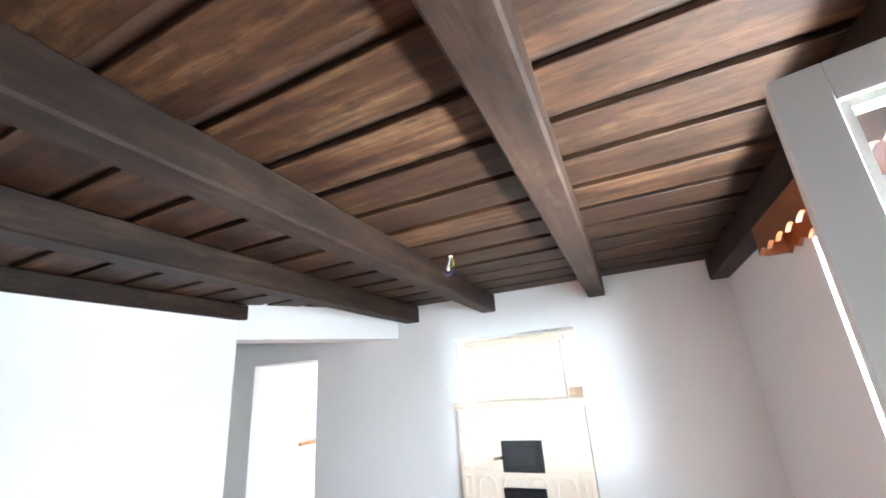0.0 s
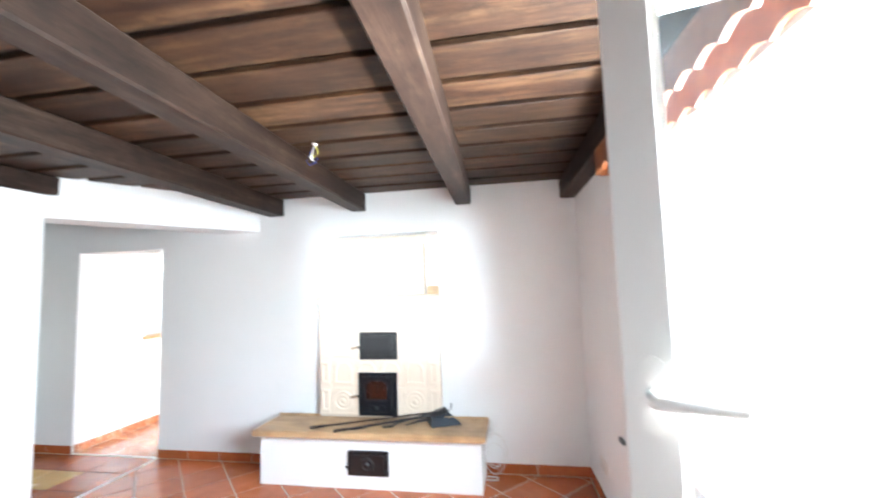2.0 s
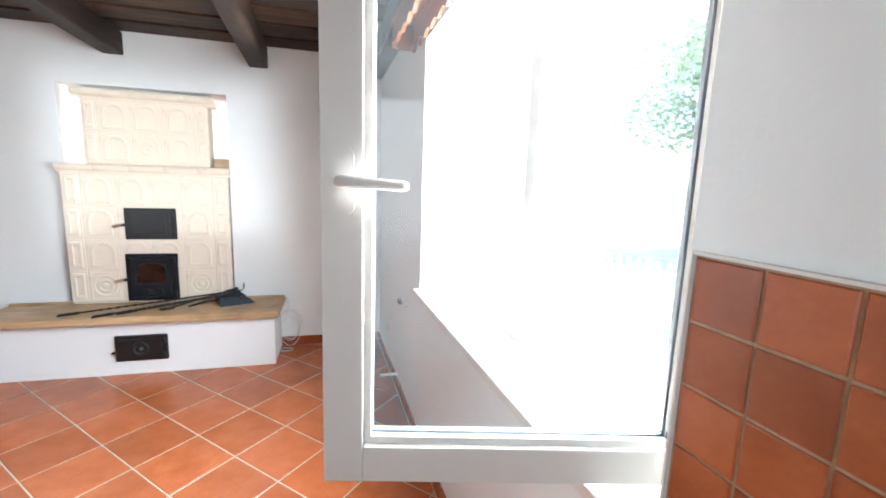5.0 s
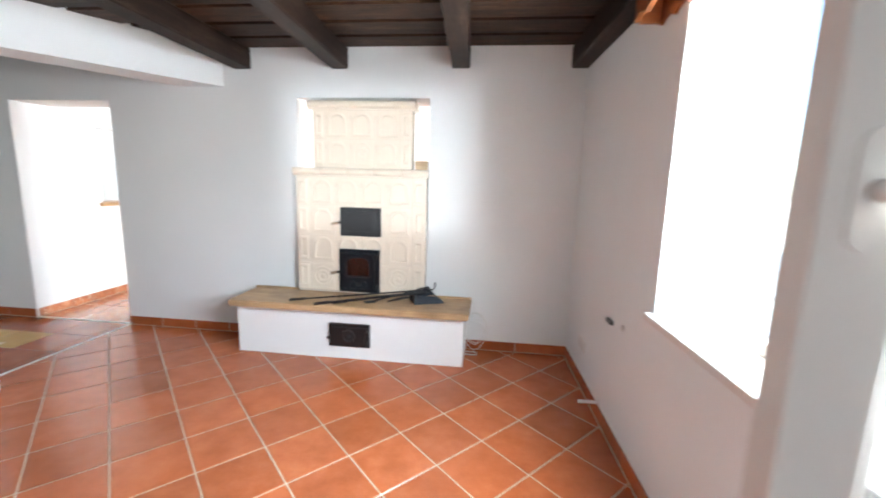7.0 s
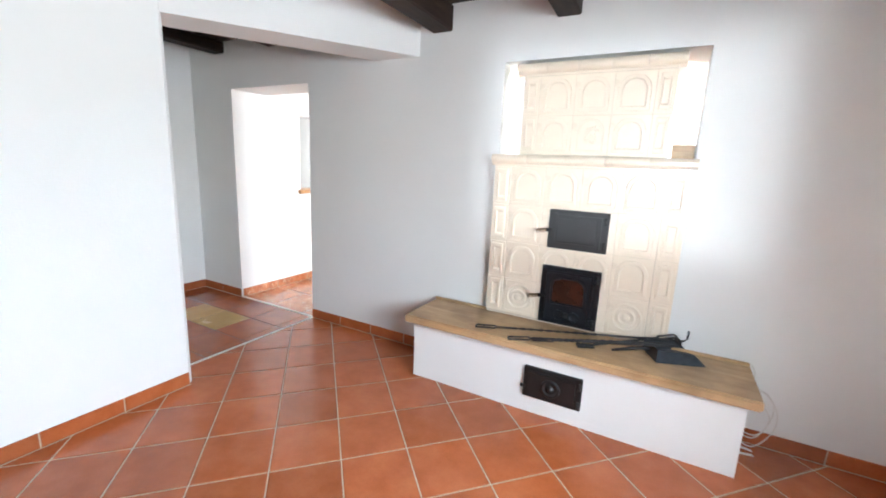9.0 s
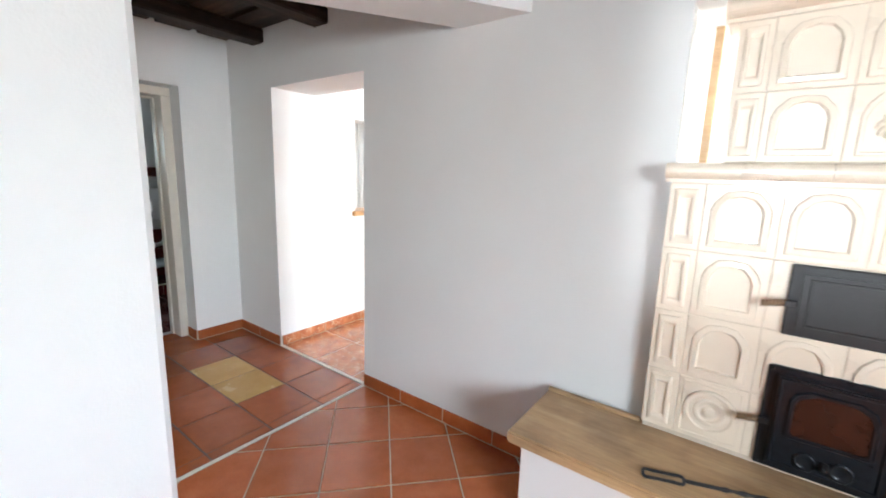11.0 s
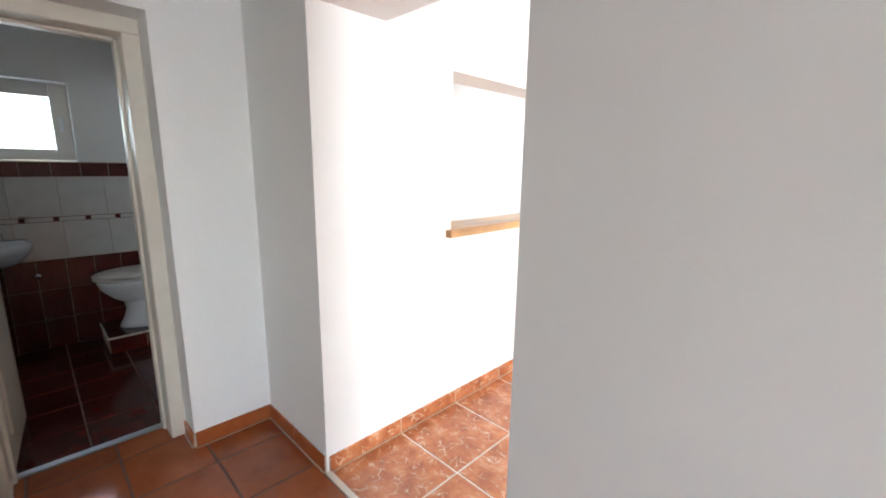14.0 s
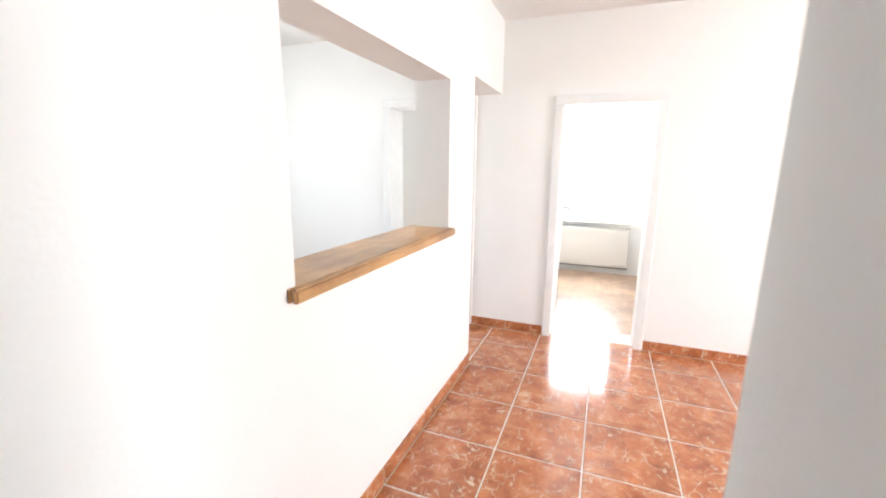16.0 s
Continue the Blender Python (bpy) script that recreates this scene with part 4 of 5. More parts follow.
OPEN = Matrix.Translation((0.432, 0.592, 0)) @ Matrix.Rotation(math.atan2(hy - 0.592, hx - 0.432), 4, "Z")
SW = math.hypot(hx - 0.432, hy - 0.592)
openc = part("open_casement", boxes((SW - 0.006, SW + 0.004, 0.02, 0.05, SZ0 + 0.1, SZ1 - 0.1), m=OPEN), UPVC, window, "casement swung into the room")
sash_parts(openc, SW, SZ0, SZ1, OPEN)
hz = 1.352
part("handle_plate", outline_solid([(0.034 + 0.017 * math.cos(a), hz + (0.034 if math.sin(a) > 0 else -0.034) + 0.017 * math.sin(a)) for a in (2 * math.pi * i / 24 for i in range(24))], 0.006,
                                   OPEN @ Matrix(((1, 0, 0, 0), (0, 0, -1, 0), (0, 1, 0, 0), (0, 0, 0, 1)))), UPVC, openc)
part("handle", tube([tuple(OPEN @ Vector(p)) for p in ((0.034, -0.008, hz), (0.034, -0.024, hz), (0.037, -0.032, hz), (0.048, -0.037, hz), (0.085, -0.038, hz - 0.002), (0.124, -0.037, hz - 0.004), (0.132, -0.036, hz - 0.004))], 0.0085, 12, radii=(0.010, 0.009, 0.009, 0.0085, 0.0078, 0.0078, 0.005)), UPVC, openc)
part("hinge_stay", boxes((SW - 0.075, SW - 0.012, 0.012, 0.018, SZ0 + 0.076, SZ0 + 0.088), m=OPEN), SEAL, openc)
part("window_sill", boxes((S0 - 0.035, S1 + 0.0, -0.030, FR0 + 0.002, SILL - 0.029, SILL + 0.006), m=SKEW, bevel=0.004), UPVC, window, "white inner sill")
part("outer_sill", boxes((S0, S1, FR1 - 0.002, 0.47, SILL - 0.029, SILL - 0.005), m=SKEW), ALU, window)
for s in (2.40, 2.66):
    part("rebate_mark", boxes((s, s + 0.09, FR0 + 0.012, FR0 + 0.018, SILL + 0.0505, SILL + 0.053), m=SKEW), ALU, window)

# scalloped wooden pelmet over the window
pel = thing("window_pelmet", SKEW @ Vector((2.2, -0.06, 2.02)), "orange varnished wooden pelmet with scalloped lower edge", "pelmet")
PS0, PS1, PD = 1.235, 3.25, 0.105


def scallop(s0, s1, z0, z1, dip):
    n = 17
    step = (s1 - s0) / n
    pts = [(s0, z1), (s0, z0)]
    for i in range(n):
        pts += [(s0 + step * (i + k / 6), z0 + dip * math.sin(math.pi * k / 6)) for k in range(1, 7)]
    pts[-1] = (s1, z0)
    return pts + [(s1, z1)]


part("front_board", outline_solid(scallop(PS0, PS1, 2.030, 2.145, 0.022), 0.018, SKEW @ Matrix.Translation((0, -PD - 0.018, 0)) @ UP), ORANGEW, pel)
part("back_board", outline_solid(scallop(PS0, PS1, 2.022, 2.145, 0.022), 0.016, SKEW @ Matrix.Translation((0, -0.018, 0)) @ UP), ORANGEW, pel)
for s in (PS0, PS1 - 0.018):
    part("end_board", boxes((s, s + 0.018, -PD + 0.0005, -0.019, 2.024, 2.145), m=SKEW, bevel=0.002), ORANGEW, pel)
part("top_board", boxes((PS0, PS1, -PD - 0.018, -0.002, 2.1455, 2.160), m=SKEW, bevel=0.002), ORANGEW, pel)

# ---------------------------------------------------------------- fittings on the window wall
def socket(name, s, z, w, h, label):
    t = thing(name, SKEW @ Vector((s, 0, z)), label, "socket")
    part("plate", boxes((s - w / 2, s + w / 2, -0.011, -0.0005, z - h / 2, z + h / 2), m=SKEW, bevel=0.003), UPVC, t)
    for i in range(max(1, round(w / h))):
        c = s - w / 2 + (i + 0.5) * w / max(1, round(w / h))
        part("insert", lathe([(h * 0.30, 0), (h * 0.30, 0.003), (h * 0.24, 0.002)], 16, SKEW @ Matrix.Translation((c, -0.0105, z)) @ Matrix.Rotation(radians(90), 4, "X")), CABLEW, t, "pale round socket insert")


socket("wall_socket", 0.46, 0.285, 0.150, 0.078, "white double wall socket above the baseboard")
clampt = thing("pipe_clamp", SKEW @ Vector((0.96, 0, 0.62)), "small grey bracket on the white wall", "bracket")
part("bracket", boxes((0.93, 1.0, -0.022, -0.0005, 0.608, 0.632), m=SKEW, bevel=0.004), GREYP, clampt)
knob = thing("wall_plug", SKEW @ Vector((1.14, 0, 0.645)), "small round white plug on the wall", "plug")
part("cap", lathe([(0.016, 0), (0.016, 0.008), (0.008, 0.014)], 14, SKEW @ Matrix.Translation((1.14, 0, 0.645)) @ Matrix.Rotation(radians(90), 4, "X")), CABLEW, knob)
stub = thing("pipe_stub", SKEW @ Vector((0.88, 0, 0.09)), "short white pipe stub above the baseboard", "pipe")
part("pipe", tube([tuple(SKEW @ Vector((0.88, 0.0, 0.095))), tuple(SKEW @ Vector((0.875, -0.06, 0.094))), tuple(SKEW @ Vector((0.87, -0.115, 0.090)))], 0.010, 12), CABLEW, stub)
part("flange", lathe([(0.020, 0), (0.020, 0.004), (0.012, 0.006)], 14, SKEW @ Matrix.Translation((0.88, 0, 0.095)) @ Matrix.Rotation(radians(90), 4, "X")), CABLEW, stub)

# ---------------------------------------------------------------- doors and frames of the hall
def door_frame(name, label, rows):
    f = thing(name, ((rows[0][0] + rows[0][1]) / 2, (rows[0][2] + rows[0][3]) / 2, 0), label, "door frame", kind="structure")
    for r, nm in zip(rows, ("left_jamb", "right_jamb", "head")):
        part(nm, boxes(r, bevel=0.004), PAINTW, f)
    return f


FX0, FX1 = -4.868, -4.70
fr = door_frame("door_frame_toilet", "cream painted door frame of the toilet", ((FX0, FX1, 2.377, 2.440, 0, 1.861), (FX0, FX1, 2.990, 3.054, 0, 1.861), (FX0, FX1, 2.377, 3.054, 1.862, 1.924)))
part("stop", boxes((FX0, FX0 + 0.05, 2.4405, 2.452, 0, 1.85), (FX0, FX0 + 0.05, 2.978, 2.9895, 0, 1.85), (FX0, FX0 + 0.05, 2.4525, 2.9775, 1.850, 1.8615)), PAINTW, fr)
part("threshold", boxes((-4.885, -4.845, 2.44, 2.99, -0.012, 0.006), bevel=0.003), ALU, fr)
tl = thing("door_1", (-4.9, 2.43, 0), "cream painted toilet door standing open inwards", "door", kind="structure")
TM = Matrix.Translation((-4.885, 2.425, 0)) @ Matrix.Rotation(radians(176), 4, "Z")
part("door_leaf", boxes((0, 0.56, -0.02, 0.02, 0.008, 1.85), m=TM, bevel=0.004), PAINTW, tl)
for z0, z1 in ((0.15, 0.85), (1.0, 1.70)):
    part("panel", boxes((0.09, 0.47, -0.0285, -0.0205, z0, z1), m=TM, bevel=0.006), PAINTW, tl)
part("door_handle", tube([tuple(TM @ Vector(p)) for p in ((0.51, -0.02, 1.0), (0.51, -0.06, 1.0), (0.49, -0.065, 1.0), (0.40, -0.062, 1.0))], 0.009, 10), ALU, tl)

hd = thing("door_2", (-3.72, 2.22, 0), "closed white painted hall door with metal handle", "door", kind="structure")
part("door_leaf", boxes((-4.085, -3.355, 2.19, 2.222, 0.008, 1.93), bevel=0.003), PAINTW, hd)
part("left_jamb", boxes((-4.118, -4.087, 2.10, 2.236, 0, 1.96), bevel=0.003), PAINTW, hd)
part("right_jamb", boxes((-3.353, -3.322, 2.10, 2.236, 0, 1.96), bevel=0.003), PAINTW, hd)
part("head", boxes((-4.118, -3.322, 2.10, 2.236, 1.934, 1.968), bevel=0.003), PAINTW, hd)
part("handle_plate", boxes((-4.035, -3.995, 2.2225, 2.228, 0.94, 1.16), bevel=0.002), ALU, hd)
part("door_handle", tube([(-4.015, 2.226, 1.11), (-4.015, 2.262, 1.11), (-4.020, 2.270, 1.11), (-4.060, 2.270, 1.108)], 0.009, 10), UPVC, hd)

# ---------------------------------------------------------------- toilet
wc = thing("toilet", (-6.3, 3.1, 0.12), "white porcelain toilet with closed seat on a tiled step", "toilet")
WCX = -6.30


def egg(co):
    k = 1.0 + (0.42 if co.y < 0 else 0.12) * abs(co.y) / max(0.001, math.hypot(co.x, co.y)) if co.length else 1
    return Vector((co.x, co.y * k, co.z))


WM = Matrix.Translation((WCX, 3.17, 0.12))
part("pedestal", lathe([(0.140, 0.0), (0.138, 0.02), (0.118, 0.07), (0.104, 0.14), (0.116, 0.21), (0.15, 0.27)], 28, WM @ Matrix.Translation((0, 0.04, 0)), egg), PORC, wc)
part("bowl", lathe([(0.07, 0.17), (0.13, 0.235), (0.172, 0.30), (0.185, 0.35), (0.185, 0.372)], 32, WM, egg), PORC, wc)
part("seat", lathe([(0.180, 0.373), (0.197, 0.377), (0.199, 0.386), (0.184, 0.391)], 32, WM, egg), UPVC, wc)
part("lid", lathe([(0.178, 0.393), (0.199, 0.401), (0.200, 0.410), (0.188, 0.421), (0.09, 0.428)], 32, WM, egg), UPVC, wc)
part("outlet", tube([(WCX + 0.06, 3.30, 0.30), (WCX + 0.07, 3.40, 0.32), (WCX + 0.07, 3.56, 0.32)], 0.05, 14), PORC, wc)
part("cistern", boxes((WCX - 0.19, WCX + 0.19, 3.43, 3.575, 0.78, 1.12), bevel=0.02, seg=3), PORC, wc)
part("flush_pipe", tube([(WCX, 3.50, 0.78), (WCX, 3.50, 0.60), (WCX, 3.46, 0.52), (WCX, 3.36, 0.50)], 0.022, 12), UPVC, wc)
step = structure("toilet_step", boxes((-6.5, -6.075, 2.915, 3.58, -0.01, 0.11)), WGROUT, "tiled step under the toilet", "step")
part("edge_trim", boxes((-6.5, -6.066, 2.906, 2.9145, 0.108, 0.121), (-6.0745, -6.066, 2.915, 3.575, 0.108, 0.121)), STRIPM, step, "pale edge trim")
sink = thing("wash_basin", (-6.36, 2.40, 0.7), "small white porcelain wash basin on the tiled wall", "basin")


def dish(co):
    return Vector((co.x, co.y * 1.25, co.z))


BMx = Matrix.Translation((-6.33, 2.42, 0.66))
part("bowl", lathe([(0.05, 0.0), (0.11, 0.03), (0.155, 0.10), (0.165, 0.15), (0.158, 0.154), (0.145, 0.142), (0.10, 0.07), (0.03, 0.05)], 28, BMx, dish), PORC, sink)
part("back_rim", boxes((-6.495, -6.40, 2.24, 2.60, 0.73, 0.82), bevel=0.012, seg=2), PORC, sink)
part("tap", tube([(-6.44, 2.47, 0.82), (-6.44, 2.47, 0.90), (-6.42, 2.47, 0.930), (-6.31, 2.47, 0.920)], 0.017, 12), CHROME, sink, "chrome tap")
part("drain_trap", tube([(-6.33, 2.42, 0.67), (-6.33, 2.42, 0.52), (-6.36, 2.42, 0.48), (-6.40, 2.42, 0.52), (-6.49, 2.42, 0.54)], 0.018, 10), CHROME, sink)
paper = thing("paper_holder", (-6.45, 3.38, 0.95), "white toilet paper holder on the wall", "paper holder")
part("cover", boxes((-6.497, -6.40, 3.36, 3.46, 0.86, 0.98), bevel=0.015, seg=2), PORC, paper)
valve = thing("stop_valve", (-6.47, 2.62, 0.55), "small chrome stop valve on red tiles", "valve")
part("body", lathe([(0.016, 0), (0.012, 0.03), (0.018, 0.032), (0.016, 0.05)], 12, Matrix.Translation((-6.496, 2.62, 0.555)) @ Matrix.Rotation(radians(90), 4, "Y")), CHROME, valve)

tw = thing("window_2", (-6.65, 2.56, 1.36), "small white plastic toilet window with bright pane", "window", kind="structure")
for nm, r in (("frame_side", (-6.66, -6.60, 2.192, 2.255, 1.352, 1.883)), ("frame_side", (-6.66, -6.60, 2.83, 2.928, 1.352, 1.883)), ("frame_rail", (-6.66, -6.60, 2.2555, 2.8295, 1.352, 1.430)), ("frame_rail", (-6.66, -6.60, 2.2555, 2.8295, 1.79, 1.883))):
    part(nm, boxes(r, bevel=0.004), UPVC, tw)
part("sash_bead", boxes((-6.606, -6.594, 2.268, 2.276, 1.44, 1.78), (-6.606, -6.594, 2.81, 2.818, 1.44, 1.78), (-6.606, -6.594, 2.2765, 2.8095, 1.44, 1.448), (-6.606, -6.594, 2.2765, 2.8095, 1.772, 1.78)), UPVC, tw)
pane = part("pane", boxes((-6.645, -6.64, 2.2555, 2.8295, 1.43, 1.79)), GLASS, tw)
pane.visible_shadow = False
part("window_handle", boxes((-6.60, -6.578, 2.865, 2.89, 1.555, 1.655), bevel=0.004), PORC, tw)
part("window_sill", boxes((-6.60, -6.495, 2.192, 2.928, 1.341, 1.3495)), UPVC, tw)

# ---------------------------------------------------------------- kitchen fittings
hatch = thing("hatch_shelf", (-4.05, 4.80, 0.965), "varnished pine shelf in the serving hatch", "shelf")
part("board", boxes((-4.20, -3.9505, 4.150, 5.447, 0.9755, 1.017), bevel=0.003), PINE, hatch)
part("nosing", boxes((-3.95, -3.925, 4.148, 5.449, 0.9755, 1.018), bevel=0.007, seg=2), PINE, hatch, "rounded pine front edge")
f2 = thing("door_frame_north", (-3.17, 6.6, 0), "white painted door frame to the far room", "door frame", kind="structure")
for nm, r in (("left_jamb", (-3.549, -3.485, 6.545, 6.80, 0, 1.80)), ("right_jamb", (-2.865, -2.801, 6.545, 6.80, 0, 1.80)), ("head", (-3.549, -2.801, 6.545, 6.80, 1.801, 1.868))):
    part(nm, boxes(r, bevel=0.004), PAINTK, f2)
f3 = thing("door_frame_west", (-4.6, 6.6, 0), "white painted door frame of the western room", "door frame", kind="structure")
for nm, r in (("left_jamb", (-4.995, -4.93, 6.545, 6.80, 0, 1.835)), ("right_jamb", (-4.22, -4.155, 6.545, 6.80, 0, 1.835)), ("head", (-4.995, -4.155, 6.545, 6.80, 1.836, 1.90))):
    part(nm, boxes(r, bevel=0.004), PAINTK, f3)
d3 = thing("door_3", (-3.5, 7.1, 0), "white door standing open into the far room", "door", kind="structure")
DM = Matrix.Translation((-3.50, 6.80, 0)) @ Matrix.Rotation(radians(92), 4, "Z")
part("door_leaf", boxes((0, 0.62, 0, 0.04, 0.01, 1.80), m=DM, bevel=0.003), PAINTK, d3)
part("door_handle", tube([tuple(DM @ Vector(p)) for p in ((0.56, 0, 0.98), (0.56, -0.05, 0.98), (0.55, -0.06, 0.98), (0.45, -0.058, 0.98))], 0.009, 10), GREYP, d3)
rad = thing("radiator", (-3.25, 8.88, 0.10), "white panel radiator under the far window", "radiator")
part("panel", boxes((-3.72, -2.82, 8.86, 8.90, 0.10, 0.60), bevel=0.008, seg=2), UPVC, rad)
part("top_grille", boxes((-3.72, -2.82, 8.905, 8.945, 0.585, 0.60)), UPVC, rad)
part("panel_rim", boxes((-3.70, -2.84, 8.853, 8.8595, 0.125, 0.575), bevel=0.003), UPVC, rad)
# dark strip that draws the shadow line below the radiator
part("bottom_shade", boxes((-3.72, -2.82, 8.87, 8.94, 0.085, 0.0995)), GREYP, rad)
part("valve", lathe([(0.016, 0), (0.016, 0.04), (0.022, 0.042), (0.020, 0.08)], 12, Matrix.Translation((-3.75, 8.88, 0.14)) @ Matrix.Rotation(radians(-90), 4, "Y")), GREYP, rad)
part("pipe", tube([(-3.76, 8.88, 0.14), (-3.76, 8.88, 0.0)], 0.008, 8), UPVC, rad)
w3 = thing("window_3", (-3.3, 9.05, 0.68), "white plastic far window with one casement ajar", "window", kind="structure")
for nm, r in (("frame_side", (-3.75, -3.69, 9.02, 9.09, 0.68, 1.80)), ("frame_side", (-2.92, -2.86, 9.02, 9.09, 0.68, 1.80)), ("frame_rail", (-3.69, -2.92, 9.02, 9.09, 0.68, 0.745)), ("frame_rail", (-3.69, -2.92, 9.02, 9.09, 1.735, 1.80)), ("mullion", (-3.09, -3.03, 9.02, 9.09, 0.746, 1.734))):
    part(nm, boxes(r, bevel=0.004), UPVC, w3)
part("ajar_casement", boxes((0, 0.05, 0, 0.055, 0.74, 1.74), m=Matrix.Translation((-2.93, 9.0, 0)) @ Matrix.Rotation(radians(250), 4, "Z")), UPVC, w3)
part("seal", boxes((-3.10, -3.091, 9.012, 9.0195, 0.75, 1.73)), SEAL, w3)
part("window_sill", boxes((-3.80, -2.81, 8.86, 9.02, 0.655, 0.679), bevel=0.004), UPVC, w3)

# ---------------------------------------------------------------- garden seen through the window
rng = random.Random(11)


def leaf_cloud(blobs, count, size):
    vs, fs = [], []
    for _ in range(count):
        c, r = blobs[rng.randrange(len(blobs))]
        d = Vector((rng.gauss(0, 1), rng.gauss(0, 1), rng.gauss(0, 1))).normalized() * (rng.random() ** 0.4)
        p = Vector(c) + Vector((d.x * r[0], d.y * r[1], d.z * r[2]))
        u = Vector((rng.gauss(0, 1), rng.gauss(0, 1), rng.gauss(0, 1))).normalized()
        w = u.orthogonal().normalized()
        s = size * rng.uniform(0.6, 1.4)
        n = len(vs)
        vs += [tuple(p - u * s), tuple(p + w * s * 0.5), tuple(p + u * s), tuple(p - w * s * 0.5)]
        fs.append((n, n + 1, n + 2, n + 3))
    bm = bmesh.new()
    me = bpy.data.meshes.new("tmp")
    me.from_pydata(vs, [], fs)
    bm.from_mesh(me)
    bpy.data.meshes.remove(me)
    return bm


def tree(base, height, spread, count, label):
    x, y, z = base
    t = thing("tree", base, label, "tree")
    part("trunk", tube([(x, y, z), (x + 0.1, y, z + height * 0.25), (x - 0.05, y + 0.1, z + height * 0.5), (x, y, z + height * 0.8)], 0.2, 10, radii=(0.26, 0.2, 0.14, 0.05)), BARK, t)
    blobs = []
    for i in range(9):
        a = i * 2.4
        q = (x + spread * 0.62 * math.cos(a), y + spread * 0.62 * math.sin(a), z + height * (0.48 + 0.05 * i))
        part("limb", tube([(x, y, z + height * 0.36), tuple((Vector(q) + Vector((x, y, z + height * 0.42))) / 2), q], 0.06, 7, radii=(0.1, 0.06, 0.02)), BARK, t)
        blobs.append((q, (spread * rng.uniform(0.35, 0.55), spread * rng.uniform(0.35, 0.55), height * rng.uniform(0.10, 0.16))))
    blobs.append(((x, y, z + height * 0.85), (spread * 0.5, spread * 0.5, height * 0.15)))
    part("crown", leaf_cloud(blobs, count, 0.095), LEAF, t)


tree((11.5, 7.6, -0.5), 7.4, 4.3, 30000, "broad green leafy tree behind the garden shrubs")
for bx, by, br, bh in ((8.6, 4.6, 1.0, 1.0), (8.9, 3.2, 0.9, 0.9)):
    t = thing("shrub", (bx, by, -0.5), "green shrub with sun glare put into its pale leaf colour", "shrub", "shrubs along the garden")
    for k in range(5):
        a = k * 1.26
        part("stem", tube([(bx, by, -0.5), (bx + 0.4 * br * math.cos(a), by + 0.4 * br * math.sin(a), -0.5 + bh)], 0.02, 6), BARK, t)
    # crown takes the leaf colour that already holds the sun glare
    part("crown", leaf_cloud([((bx + 0.5 * br * math.cos(k * 1.3), by + 0.5 * br * math.sin(k * 1.3), -0.3 + bh * (0.5 + 0.15 * k)), (br * 0.6, br * 0.6, bh * 0.55)) for k in range(7)], 4500, 0.07), GLARELEAF, t)
for hx2, hy2 in ((5.15, 3.95), (5.35, 3.0), (5.2, 2.05)):
    t = thing("conifer", (hx2, hy2, -0.5), "slender yellow-green conifer in the garden", "conifer", "conifers in the garden")
    part("trunk", tube([(hx2, hy2, -0.5), (hx2, hy2, 1.9)], 0.05, 8, radii=(0.06, 0.015)), BARK, t)
    part("crown", leaf_cloud([((hx2, hy2, -0.2 + 0.23 * i), (0.46 - 0.04 * i, 0.46 - 0.04 * i, 0.24)) for i in range(10)], 4200, 0.05), THUJA, t)
fence = thing("picket_fence", (5.5, 5.3, -0.5), "white painted wooden picket fence along the garden", "fence")
F0, F1 = Vector((7.0, 2.4, 0)), Vector((4.4, 7.4, 0))
FA = math.atan2(F1.y - F0.y, F1.x - F0.x)
for i in range(36):
    a = F0.lerp(F1, i / 35)
    part("picket", outline_solid([(-0.035, 0), (0.035, 0), (0.035, 0.70), (0, 0.77), (-0.035, 0.70)], 0.02, Matrix.Translation((a.x, a.y, -0.5)) @ Matrix.Rotation(FA, 4, "Z") @ UP), FENCEW, fence)
for z in (-0.35, 0.05):
    part("rail", boxes((0, (F1 - F0).length, 0.021, 0.05, z, z + 0.06), m=Matrix.Translation(F0) @ Matrix.Rotation(FA, 4, "Z")), FENCEW, fence)
cablen = thing("overhead_line", (9, 6, 2.2), "thin grey overhead lines crossing the garden", "cable")
for z in (2.0, 2.15, 2.6):
    part("line", tube([(16, 2, z + 0.3), (12, 7, z), (8, 12, z + 0.1), (4, 17, z + 0.4)], 0.012, 5), GREYP, cablen)

# ---------------------------------------------------------------- tile pieces: floors, baseboards, walls
J = 0.0034


def lay(name, parent, mat, polys, height, z=-0.012, shared=None):
    for poly in polys:
        n = len(poly)
        cx, cy = sum(p[0] for p in poly) / n, sum(p[1] for p in poly) / n
        piece(name, slab_mesh(name, [(x - cx, y - cy) for x, y in poly], height), mat, parent, (cx, cy, z))


# living room: diagonal grid
U, V2, O = Vector((0.2097, 0.2243)), Vector((0.2273, -0.2246)), Vector((-1.5795, 2.2157))
full = None
